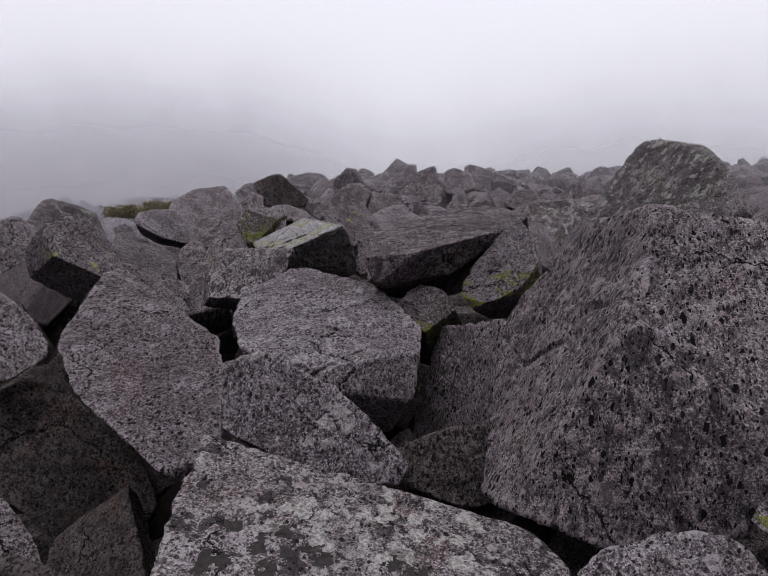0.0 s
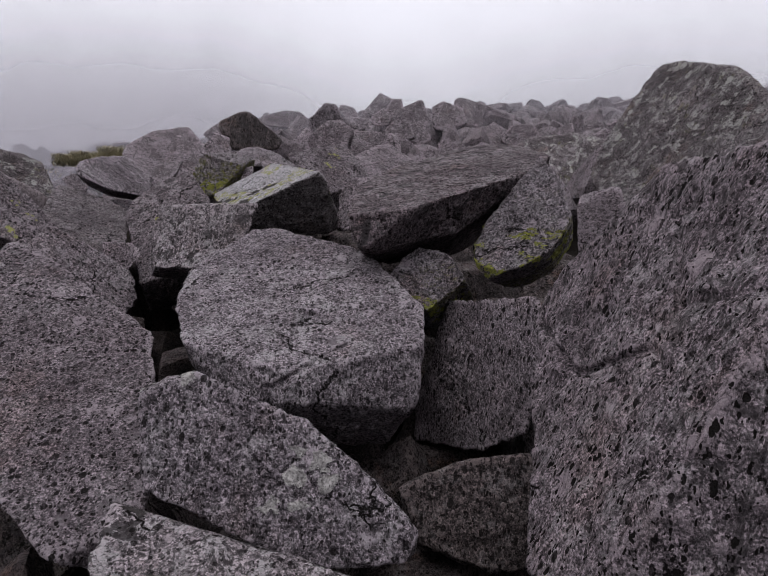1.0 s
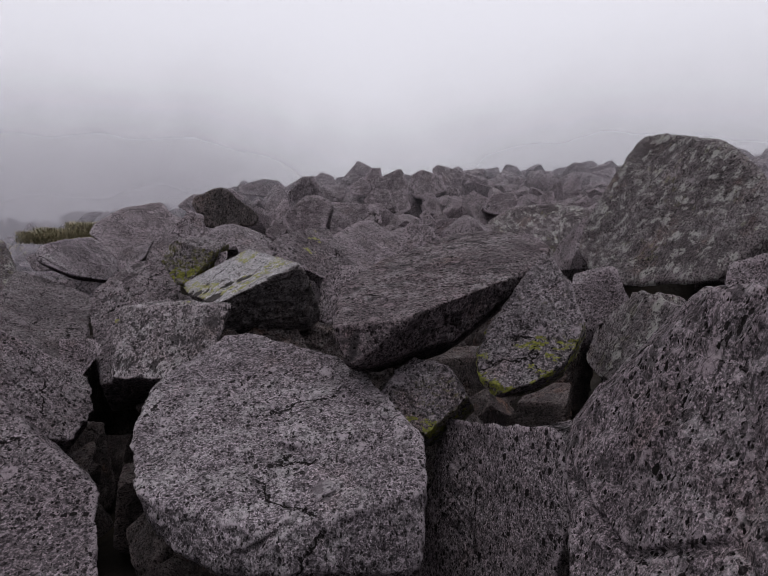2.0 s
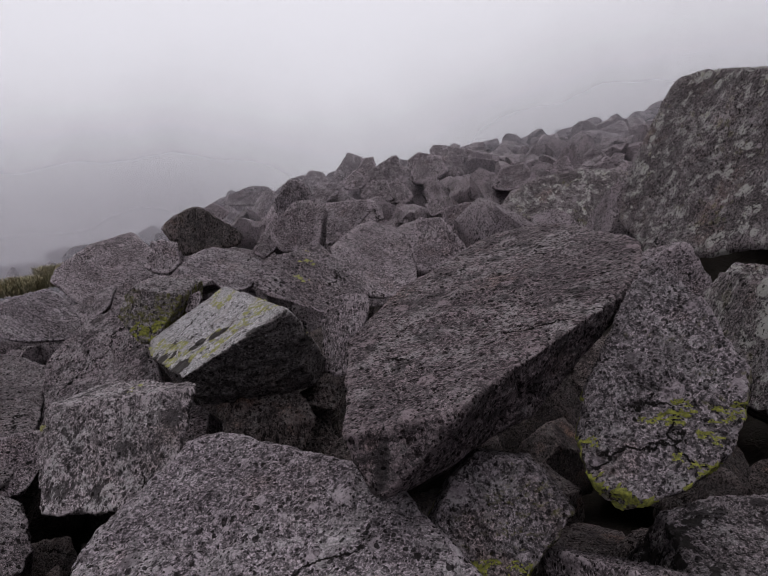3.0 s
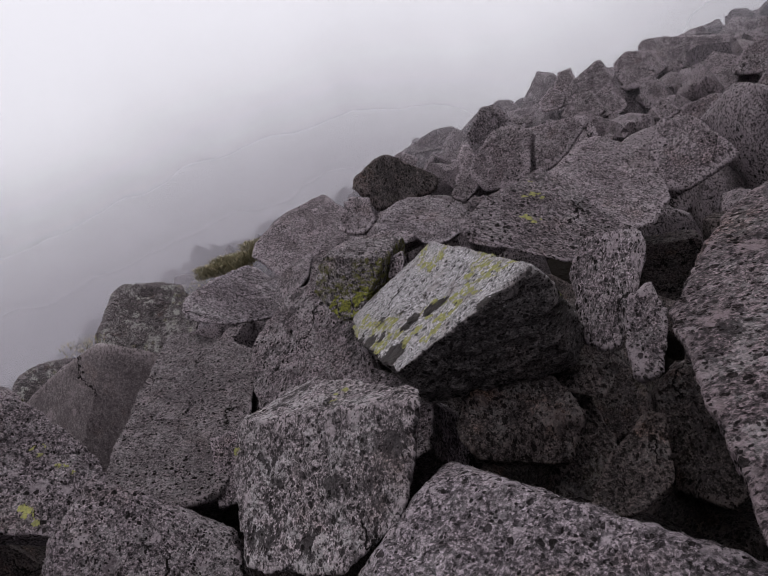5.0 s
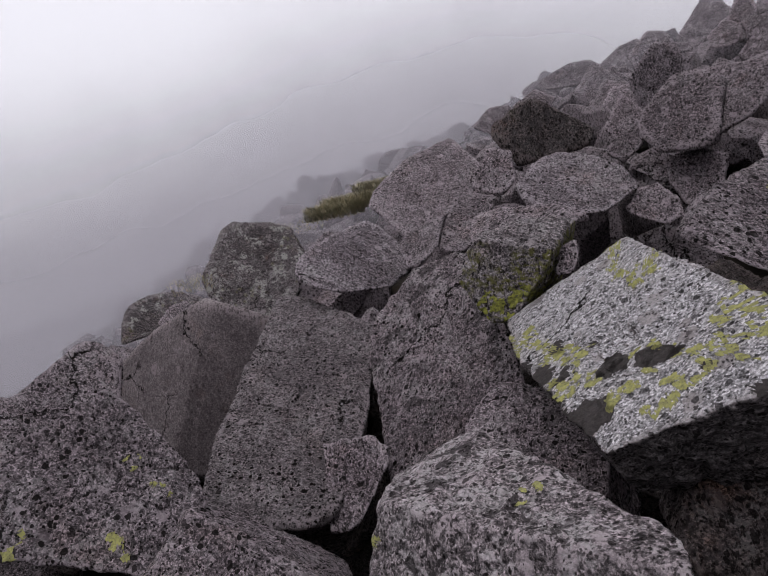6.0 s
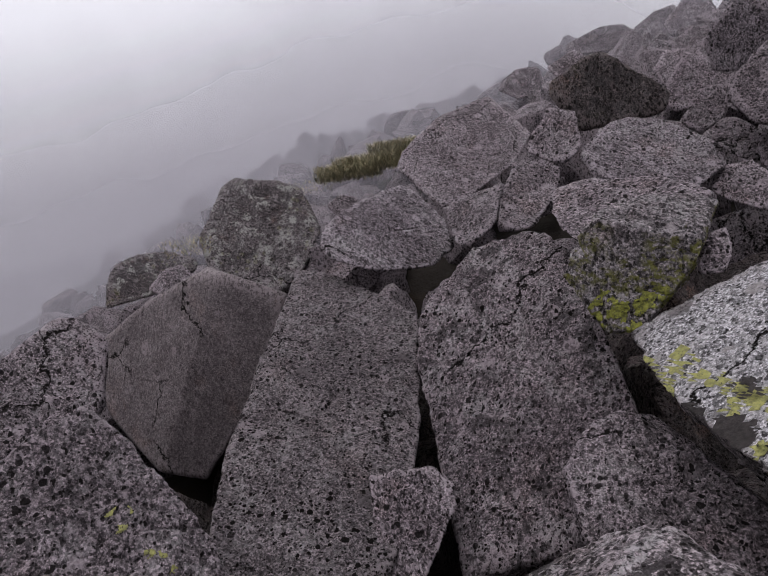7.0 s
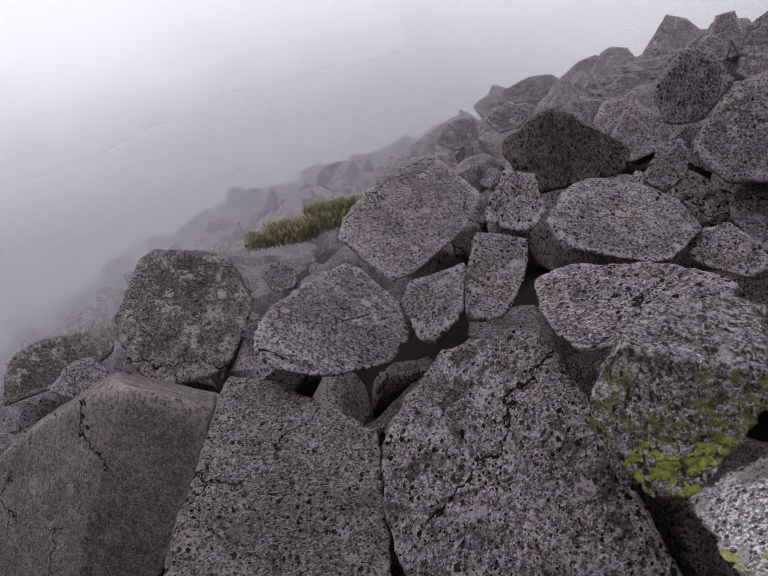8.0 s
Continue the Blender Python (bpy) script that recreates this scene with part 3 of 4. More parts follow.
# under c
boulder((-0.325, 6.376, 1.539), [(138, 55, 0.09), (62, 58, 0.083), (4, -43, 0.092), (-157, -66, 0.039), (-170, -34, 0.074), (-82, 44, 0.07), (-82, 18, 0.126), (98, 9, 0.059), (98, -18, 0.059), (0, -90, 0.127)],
        RUSTY_SHADED, "stone wedged deep in a gap, coloured as in shade", 14)
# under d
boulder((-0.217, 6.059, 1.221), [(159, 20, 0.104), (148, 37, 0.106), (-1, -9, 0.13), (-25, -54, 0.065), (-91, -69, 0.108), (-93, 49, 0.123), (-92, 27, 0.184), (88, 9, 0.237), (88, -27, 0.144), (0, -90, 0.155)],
        RUSTY_SHADED, "stone wedged deep in a gap, coloured as in shade", 14)
# slim post
boulder((-0.052, 6.152, 1.756), [(163, 6, 0.063), (131, 57, 0.168), (2, 7, 0.094), (-2, -21, 0.056), (-43, -77, 0.137), (170, -9, 0.072), (-96, 44, 0.072), (-96, 16, 0.175), (84, 9, 0.141), (84, -16, 0.121), (0, -90, 0.2)],
        GRANITE, "small speckled stone wedged between boulders", 14)
# back flat
boulder((3.345, 11.792, 2.56), [(153, 33, 0.918), (149, 60, 0.706), (106, 81, 0.547), (5, 78, 0.574), (-15, -5, 0.783), (-12, -33, 0.564), (120, -78, 0.265), (135, -71, 0.244), (-112, 36, 0.318), (-112, -1, 0.726), (68, 9, 0.288), (68, 1, 0.483), (0, -90, 0.83)],
        PATCHY, "broad grey boulder with scattered pale lichen", 16)
# tall wedge
boulder((-3.054, 7.56, 1.289), [(-153, 12, 0.457), (-160, 12, 0.375), (80, 55, 0.799), (56, 35, 0.662), (24, -19, 0.379), (16, -22, 0.458), (-68, -53, 0.889), (-44, 72, 0.394), (-59, 28, 1.26), (121, 9, 1.08), (121, -28, 0.901), (0, -90, 0.523)],
        WEDGE, "tall tapering boulder with smooth speckled face", 22)
# broad slope
boulder((-2.066, 7.795, 1.509), [(-173, -2, 0.466), (166, 35, 0.526), (123, 60, 0.587), (31, 33, 0.494), (19, 8, 0.344), (11, 9, 0.453), (-64, -52, 1.02), (-161, -15, 0.478), (-106, 52, 0.355), (-80, 26, 0.92), (100, 9, 0.522), (100, -26, 0.382), (0, -90, 0.758)],
        PITTED, "broad sloping boulder with a rounded crest", 14)
# dark panel
boulder((-4.400, 7.788, 1.323), [(-153, 58, 0.478), (-166, 69, 0.51), (57, 58, 0.751), (28, -26, 0.577), (20, -39, 0.554), (-92, -52, 0.638), (-119, -22, 0.468), (-124, -9, 0.455), (-129, 6, 0.485), (-44, 18, 0.6), (-224, 10, 0.6), (-94, 21, 0.18), (-62, 9, 0.304), (0, -90, 0.9)],
        SMOOTH, "dark smooth-faced block with sharp edges", 26)
# cap stone
boulder((-3.086, 8.652, 1.98), [(-169, 21, 0.331), (180, 43, 0.305), (161, 62, 0.347), (47, 44, 0.422), (38, 26, 0.406), (30, 5, 0.419), (6, -67, 0.276), (-121, -81, 0.155), (-146, -65, 0.157), (-159, -18, 0.324), (-21, 50, 0.171), (-67, 12, 0.664), (113, 9, 0.512), (113, -12, 0.546), (0, -90, 0.397)],
        PALE, "rounded cap stone lying on two larger boulders", 12)
# pair left
boulder((-2.456, 8.608, 2.075), [(179, 20, 0.192), (118, 68, 0.179), (17, -23, 0.103), (13, -51, 0.073), (-163, -58, 0.137), (-169, -37, 0.127), (-117, 56, 0.096), (-76, 12, 0.391), (104, 9, 0.234), (104, -12, 0.267), (0, -90, 0.257)],
        GRANITE, "small speckled stone wedged between boulders", 14)
# pair right
boulder((-2.155, 8.83, 2.133), [(-178, -6, 0.133), (180, 7, 0.141), (60, 65, 0.282), (11, -24, 0.133), (12, -44, 0.087), (-47, -87, 0.127), (-55, 57, 0.119), (-81, 11, 0.49), (99, 9, 0.296), (99, -11, 0.332), (0, -90, 0.269)],
        GRANITE, "small speckled stone wedged between boulders", 14)
# loaf
boulder((-1.425, 9.771, 2.205), [(168, 18, 0.403), (156, 51, 0.408), (63, 72, 0.323), (22, 51, 0.311), (10, 34, 0.353), (-4, -61, 0.265), (169, -75, 0.094), (176, -37, 0.275), (-59, 55, 0.183), (-92, 8, 0.598), (88, 9, 0.353), (88, -8, 0.438), (0, -90, 0.417)],
        PALE, "loaf-shaped boulder with a flat front", 14)
# loaf small
boulder((-0.847, 9.62, 1.967), [(145, 44, 0.204), (101, 68, 0.182), (15, 40, 0.141), (1, 7, 0.163), (-32, -81, 0.147), (169, -70, 0.062), (164, -17, 0.171), (-99, 41, 0.13), (-100, 11, 0.241), (80, 9, 0.107), (80, -11, 0.134), (0, -90, 0.255)],
        GRANITE, "small speckled stone wedged between boulders", 14)
# shelf
boulder((-1.392, 6.934, 1.338), [(171, 27, 0.334), (144, 52, 0.325), (70, 61, 0.267), (30, 43, 0.195), (30, 43, 0.195), (-6, 5, 0.343), (-75, -45, 0.426), (-163, -10, 0.313), (-90, 59, 0.2), (-270, 10, 0.4), (0, -90, 0.5)],
        GRANITE, "speckled shelf of granite sloping under the pale boulder", 18)
# mossy ball
boulder((-1.459, 7.321, 2.065), [(162, 20, 0.184), (161, 20, 0.181), (149, 41, 0.213), (105, 64, 0.274), (53, 62, 0.322), (-6, -21, 0.163), (-12, -42, 0.142), (-53, -71, 0.212), (-177, -36, 0.189), (-46, 71, 0.241), (-91, 13, 0.256), (-94, 20, 0.331), (86, 9, 0.275), (86, -20, 0.254), (0, -90, 0.341)],
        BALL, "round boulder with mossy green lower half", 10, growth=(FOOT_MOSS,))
# flat behind
boulder((-1.591, 7.979, 2.179), [(176, -12, 0.261), (142, 60, 0.234), (73, 66, 0.17), (41, 63, 0.193), (18, 46, 0.283), (-27, -74, 0.085), (-169, -65, 0.129), (-177, -40, 0.184), (-107, 67, 0.109), (-90, 13, 0.39), (90, 9, 0.246), (90, -13, 0.279), (0, -90, 0.215)],
        GRANITE, "speckled grey granite boulder in the scree", 16)
# wedge behind
boulder((-1.208, 7.267, 2.118), [(161, -6, 0.045), (133, 45, 0.07), (2, 11, 0.049), (-4, -15, 0.035), (-76, -80, 0.054), (-101, 45, 0.045), (-101, 19, 0.085), (79, 9, 0.07), (79, -19, 0.057), (0, -90, 0.089)],
        GRANITE, "small speckled stone wedged between boulders", 14)
# long back
boulder((-3.079, 10.627, 2.305), [(-174, 22, 0.49), (-179, 37, 0.46), (170, 62, 0.509), (26, 31, 0.645), (17, -44, 0.355), (25, -69, 0.191), (28, -83, 0.243), (-169, -50, 0.315), (-52, 56, 0.237), (-75, 5, 0.998), (105, 9, 0.856), (105, -5, 0.967), (0, -90, 0.635)],
        GRANITE, "speckled grey granite boulder in the scree", 16)
# cube back
boulder((-2.054, 9.627, 2.441), [(172, 25, 0.174), (53, 70, 0.219), (16, 0, 0.129), (15, -49, 0.121), (173, -67, 0.118), (-86, 39, 0.116), (-84, 5, 0.27), (96, 9, 0.143), (96, -5, 0.184), (0, -90, 0.303)],
        GRANITE, "speckled grey granite boulder in the scree", 16)
# brown peak
boulder((-1.775, 10.242, 2.673), [(165, 55, 0.334), (54, 77, 0.34), (17, 51, 0.281), (8, -10, 0.458), (65, -83, 0.161), (173, -38, 0.219), (174, 2, 0.367), (-72, 21, 0.201), (-89, 2, 0.353), (91, 9, 0.091), (91, -2, 0.195), (0, -90, 0.435)],
        RUSTY_SHADED, "brown peaked boulder on the upper slope", 18)
# pale face
boulder((-0.79, 11.386, 2.967), [(162, 14, 0.188), (161, 41, 0.218), (35, 79, 0.382), (1, 28, 0.349), (5, -42, 0.217), (89, -79, 0.171), (161, -19, 0.153), (-98, 37, 0.311), (-100, 5, 0.18), (-98, -1, 0.608), (82, 9, 0.181), (82, 1, 0.292), (0, -90, 0.499)],
        PALE, "pale-faced boulder high on the slope", 16)
# big back right
boulder((-0.597, 10.082, 2.59), [(155, 32, 0.275), (65, 79, 0.394), (8, 60, 0.398), (-5, -11, 0.281), (98, -85, 0.192), (158, -45, 0.212), (159, -18, 0.262), (-100, 38, 0.189), (-103, 3, 0.406), (77, 9, 0.226), (77, -3, 0.309), (0, -90, 0.456)],
        GRANITE, "speckled grey granite boulder in the scree", 16)
# small a
boulder((-1.037, 10.472, 2.474), [(159, 24, 0.118), (95, 76, 0.198), (2, -5, 0.113), (4, -53, 0.085), (161, -58, 0.126), (-98, 38, 0.104), (-97, 4, 0.249), (83, 9, 0.115), (83, -4, 0.156), (0, -90, 0.285)],
        GRANITE, "small speckled stone wedged between boulders", 14)
# small b
boulder((-0.837, 10.283, 2.195), [(143, 52, 0.177), (17, 49, 0.106), (-1, -12, 0.117), (171, -63, 0.047), (168, -54, 0.041), (-99, 40, 0.092), (-100, 8, 0.199), (80, 9, 0.102), (80, -8, 0.126), (0, -90, 0.222)],
        GRANITE, "small speckled stone wedged between boulders", 14)
# small c
boulder((-0.534, 9.985, 2.101), [(119, 65, 0.255), (23, 60, 0.246), (-6, -11, 0.193), (180, -87, 0.171), (161, -44, 0.118), (160, -19, 0.157), (-104, 40, 0.141), (-104, 9, 0.305), (76, 9, 0.16), (76, -9, 0.189), (0, -90, 0.335)],
        GRANITE, "small speckled stone wedged between boulders", 14)
# spur
boulder((-5.428, 10.486, 1.70), [(-156, 25, 0.625), (174, 65, 0.848), (82, 65, 0.74), (62, 50, 0.74), (45, 7, 0.617), (38, -41, 0.441), (24, -75, 0.478), (-88, -85, 0.501), (-143, -36, 0.595), (-147, -14, 0.612), (-54, 43, 0.232), (-53, 11, 0.63), (127, 9, 0.516), (127, -11, 0.503), (0, -90, 0.702)],
        PATCHY, "weathered boulder on the edge of the slope, in thin mist", 14)
# spur low
boulder((-7.16, 10.377, 1.346), [(-150, 34, 0.392), (175, 64, 0.314), (117, 68, 0.314), (81, 59, 0.384), (48, -35, 0.469), (35, -71, 0.208), (0, -84, 0.184), (-141, 6, 0.47), (-42, 41, 0.137), (-42, 11, 0.307), (138, 9, 0.2), (138, -11, 0.205), (0, -90, 0.345)],
        PATCHY, "low weathered boulder with grassy crest, in mist", 14)
# spur bit
boulder((-4.711, 11.161, 1.87), [(178, 52, 0.166), (71, 61, 0.157), (38, -9, 0.135), (121, -88, 0.099), (-159, -33, 0.111), (-62, 41, 0.098), (-62, 9, 0.201), (118, 9, 0.106), (118, -9, 0.129), (0, -90, 0.216)],
        GRANITE, "speckled grey granite boulder in the scree", 16)
# foot block
boulder((-2.848, 5.9, 1.679), [(175, 56, 0.36), (70, 15, 0.181), (61, 3, 0.212), (40, -37, 0.303), (-97, -54, 0.274), (-131, -2, 0.40), (-33, 44, 0.198), (-35, 23, 0.366), (145, 9, 0.42), (145, -23, 0.40), (0, -90, 0.427)],
        GRANITE, "speckled grey granite boulder in the scree", 16, growth=(DABS,))
# foot slab
boulder((-2.242, 5.698, 1.208), [(-140, 20, 0.372), (-154, 45, 0.421), (62, 47, 0.343), (58, 42, 0.328), (34, 2, 0.405), (10, -32, 0.454), (-72, -52, 0.405), (-117, -21, 0.394), (-48, 47, 0.22), (-228, 10, 0.5), (0, -90, 0.4)],
        GRANITE, "squared grey boulder low beside a tall tapering one", 18)
# chock
boulder((-2.288, 6.682, 1.231), [(119, 51, 0.215), (59, 24, 0.227), (20, -41, 0.075), (-66, -67, 0.165), (-157, -2, 0.108), (-59, 49, 0.124), (-57, 30, 0.196), (123, 9, 0.168), (123, -30, 0.098), (0, -90, 0.191)],
        GRANITE, "small speckled stone wedged between boulders", 14)
# chock low
boulder((-2.705, 6.713, 1.005), [(131, 49, 0.088), (53, 2, 0.13), (26, -39, 0.107), (-105, -59, 0.045), (-133, -26, 0.128), (-50, 51, 0.088), (-50, 31, 0.134), (130, 9, 0.073), (130, -31, 0.048), (0, -90, 0.116)],
        GRANITE, "small speckled stone wedged between boulders", 14)
# left ridge
boulder((-4.306, 6.579, 1.565), [(-157, 55, 0.235), (150, 71, 0.436), (67, 11, 0.532), (58, -23, 0.354), (44, -65, 0.15), (-100, -55, 0.534), (-30, 43, 0.351), (-31, 16, 0.604), (149, 9, 0.255), (149, -16, 0.296), (0, -90, 0.585)],
        GRANITE, "speckled grey granite boulder in the scree", 16)
# left tail
boulder((-6.059, 6.974, 1.113), [(-150, 49, 0.129), (94, 49, 0.551), (59, -35, 0.216), (47, -64, 0.129), (-110, -39, 0.577), (-25, 43, 0.3), (-25, 15, 0.508), (155, 9, 0.24), (155, -15, 0.269), (0, -90, 0.488)],
        GRANITE, "speckled grey granite boulder in the scree", 16)
# edge a
boulder((3.351, 7.816, 1.675), [(128, 39, 0.224), (27, 69, 0.202), (-13, 47, 0.229), (-28, -35, 0.271), (82, -86, 0.064), (141, -35, 0.293), (-124, 40, 0.144), (-124, 7, 0.245), (56, 9, 0.127), (56, -7, 0.171), (0, -90, 0.248)],
        PATCHY, "small grey stone wedged between larger boulders", 14)
# edge b
boulder((2.933, 7.024, 1.514), [(85, 69, 0.195), (-2, 55, 0.181), (-27, -11, 0.237), (147, -79, 0.084), (144, -38, 0.181), (-125, 41, 0.148), (-125, 10, 0.284), (55, 9, 0.113), (55, -10, 0.149), (0, -90, 0.296)],
        PATCHY, "small grey stone wedged between larger boulders", 14)
# edge c
boulder((2.517, 6.276, 1.342), [(68, 65, 0.225), (-28, -12, 0.107), (165, -76, 0.133), (139, -21, 0.098), (-126, 43, 0.118), (-126, 14, 0.247), (54, 9, 0.156), (54, -14, 0.152), (0, -90, 0.267)],
        PATCHY, "small grey stone wedged between larger boulders", 14)
# ridge a
boulder((0.867, 15.304, 3.595), [(164, 58, 0.285), (5, 11, 0.351), (15, -42, 0.21), (99, -73, 0.098), (161, -31, 0.33), (-94, 35, 0.22), (-94, -6, 0.449), (86, 9, 0.263), (86, 6, 0.448), (0, -90, 0.507)],
        GRANITE, "grey boulder on the misty upper scree", 14)
# ridge b
boulder((2.757, 17.226, 3.768), [(-4, 86, 0.615), (2, 70, 0.478), (0, -22, 0.744), (10, -52, 0.568), (92, -74, 0.297), (152, -36, 0.3), (160, -14, 0.531), (-101, 35, 0.322), (-101, -6, 0.825), (79, 9, 0.354), (79, 6, 0.617), (0, -90, 0.954)],
        GRANITE, "grey boulder on the misty upper scree", 14)
# ridge c
boulder((0.97, 14.817, 3.196), [(162, 54, 0.237), (6, 32, 0.244), (5, 1, 0.282), (107, -75, 0.115), (160, -36, 0.208), (-95, 36, 0.181), (-95, -4, 0.423), (85, 9, 0.18), (85, 4, 0.313), (0, -90, 0.482)],
        GRANITE, "grey boulder on the misty upper scree", 14)
# ridge d
boulder((0.221, 15.545, 3.562), [(168, 47, 0.191), (10, 42, 0.225), (17, -38, 0.144), (92, -73, 0.074), (166, -12, 0.188), (-91, 35, 0.132), (-91, -5, 0.286), (89, 9, 0.157), (89, 5, 0.265), (0, -90, 0.325)],
        GRANITE, "grey boulder on the misty upper scree", 14)
# ridge e
boulder((3.069, 13.788, 3.166), [(155, 22, 0.322), (134, 76, 0.272), (-7, 26, 0.306), (-4, -16, 0.255), (36, -71, 0.084), (116, -74, 0.146), (-106, 35, 0.187), (-106, -4, 0.391), (74, 9, 0.164), (74, 4, 0.299), (0, -90, 0.44)],
        GRANITE, "grey boulder on the misty upper scree", 14)
# ridge f
boulder((1.598, 11.534, 2.564), [(158, 12, 0.228), (120, 77, 0.209), (1, 32, 0.261), (6, -47, 0.128), (143, -63, 0.134), (-101, 36, 0.158), (-101, -1, 0.385), (79, 9, 0.12), (79, 1, 0.215), (0, -90, 0.439)],
        GRANITE, "grey boulder on the misty upper scree", 14)
# ridge i
boulder((-0.139, 11.202, 2.627), [(172, 33, 0.27), (102, 84, 0.26), (9, -51, 0.139), (33, -66, 0.09), (156, -72, 0.217), (-88, 37, 0.214), (-88, -1, 0.426), (92, 9, 0.128), (92, 1, 0.253), (0, -90, 0.469)],
        GRANITE, "grey boulder on the misty upper scree", 14)
# ridge m
boulder((3.941, 13.824, 3.332), [(154, 56, 0.127), (147, 67, 0.125), (-11, 12, 0.159), (98, -71, 0.057), (-111, 35, 0.129), (-111, -5, 0.295), (69, 9, 0.092), (69, 5, 0.186), (0, -90, 0.336)],
        GRANITE, "grey boulder on the misty upper scree", 14)
# ridge n
boulder((4.947, 14.749, 3.474), [(146, 65, 0.174), (-12, 51, 0.18), (-8, -29, 0.138), (118, -66, 0.07), (-114, 35, 0.14), (-114, -5, 0.333), (66, 9, 0.1), (66, 5, 0.203), (0, -90, 0.381)],
        GRANITE, "grey boulder on the misty upper scree", 14)
# ridge o
boulder((5.188, 14.318, 3.33), [(144, 34, 0.124), (-2, 72, 0.182), (-11, -27, 0.091), (93, -73, 0.079), (-115, 35, 0.111), (-116, -4, 0.263), (64, 9, 0.101), (64, 4, 0.182), (0, -90, 0.301)],
        GRANITE, "grey boulder on the misty upper scree", 14)
# ridge p
boulder((1.806, 16.224, 3.723), [(162, 58, 0.433), (7, 69, 0.368), (1, 17, 0.39), (33, -66, 0.17), (88, -74, 0.199), (159, -14, 0.274), (-98, 35, 0.232), (-98, -6, 0.556), (82, 9, 0.226), (82, 6, 0.414), (0, -90, 0.639)],
        GRANITE, "grey boulder on the misty upper scree", 14)
# ridge q
boulder((5.511, 19.035, 4.263), [(152, 25, 0.276), (76, 85, 0.316), (-9, 6, 0.281), (69, -72, 0.113), (-109, 35, 0.23), (-109, -7, 0.489), (71, 9, 0.15), (71, 7, 0.328), (0, -90, 0.558)],
        GRANITE, "grey boulder on the misty upper scree", 14)
# ridge s
boulder((-1.023, 12.581, 2.658), [(175, 30, 0.277), (22, 51, 0.261), (15, 41, 0.294), (54, -73, 0.089), (171, -46, 0.261), (-84, 36, 0.209), (-83, -2, 0.427), (97, 9, 0.213), (97, 2, 0.346), (0, -90, 0.473)],
        GRANITE, "grey boulder on the misty upper scree", 14)
# ridge t
boulder((-0.722, 16.758, 3.328), [(174, 56, 0.278), (36, 85, 0.254), (20, -61, 0.129), (52, -70, 0.102), (166, -46, 0.275), (-86, 36, 0.235), (-87, -4, 0.465), (93, 9, 0.11), (93, 4, 0.267), (0, -90, 0.519)],
        GRANITE, "grey boulder on the misty upper scree", 14)
# ridge u
boulder((0.0, 12.717, 2.724), [(171, 13, 0.44), (80, 81, 0.32), (9, 8, 0.505), (39, -71, 0.103), (165, -48, 0.274), (-90, 36, 0.241), (-90, -2, 0.495), (90, 9, 0.161), (90, 2, 0.314), (0, -90, 0.55)],
        GRANITE, "grey boulder on the misty upper scree", 14)
# ridge v
boulder((1.268, 11.863, 2.759), [(160, 36, 0.136), (4, 32, 0.095), (37, -72, 0.067), (156, -34, 0.054), (-99, 36, 0.093), (-98, -2, 0.213), (82, 9, 0.109), (82, 2, 0.172), (0, -90, 0.241)],
        GRANITE, "grey boulder on the misty upper scree", 14)
# ridge w
boulder((6.085, 18.243, 4.206), [(151, 56, 0.228), (-13, 64, 0.306), (-1, -45, 0.144), (106, -71, 0.125), (-112, 35, 0.207), (-112, -7, 0.464), (68, 9, 0.151), (68, 7, 0.314), (0, -90, 0.531)],
        GRANITE, "grey boulder on the misty upper scree", 14)
# ridge x
boulder((7.348, 19.266, 4.36), [(140, 71, 0.321), (-15, 12, 0.416), (63, -74, 0.129), (133, -53, 0.202), (-115, 35, 0.288), (-115, -7, 0.531), (65, 9, 0.22), (65, 7, 0.451), (0, -90, 0.595)],
        GRANITE, "grey boulder on the misty upper scree", 14)
# ridge y
boulder((6.59, 15.752, 3.409), [(142, 32, 0.304), (16, 80, 0.264), (-16, -14, 0.253), (109, -67, 0.105), (-118, 35, 0.198), (-118, -4, 0.507), (62, 9, 0.141), (62, 4, 0.281), (0, -90, 0.585)],
        GRANITE, "grey boulder on the misty upper scree", 14)
# ridge z
boulder((5.554, 21.478, 4.404), [(157, 65, 0.295), (-7, 48, 0.301), (3, -44, 0.227), (113, -72, 0.099), (-107, 35, 0.223), (-107, -6, 0.475), (73, 9, 0.173), (73, 6, 0.348), (0, -90, 0.54)],
        GRANITE, "grey boulder on the misty upper scree", 14)
# upper a
boulder((-1.117, 13.425, 2.746), [(166, 21, 0.336), (50, 77, 0.365), (7, 18, 0.269), (12, -55, 0.241), (162, -42, 0.106), (-94, 37, 0.197), (-94, 1, 0.512), (86, 9, 0.219), (86, -1, 0.326), (0, -90, 0.589)],
        GRANITE, "grey boulder on the misty upper scree", 14)
# upper b
boulder((0.541, 16.059, 3.722), [(160, 14, 0.22), (87, 84, 0.423), (-2, 9, 0.209), (6, -40, 0.215), (148, -45, 0.111), (-102, 35, 0.177), (-102, -5, 0.539), (78, 9, 0.234), (78, 5, 0.376), (0, -90, 0.632)],
        GRANITE, "grey boulder on the misty upper scree", 14)
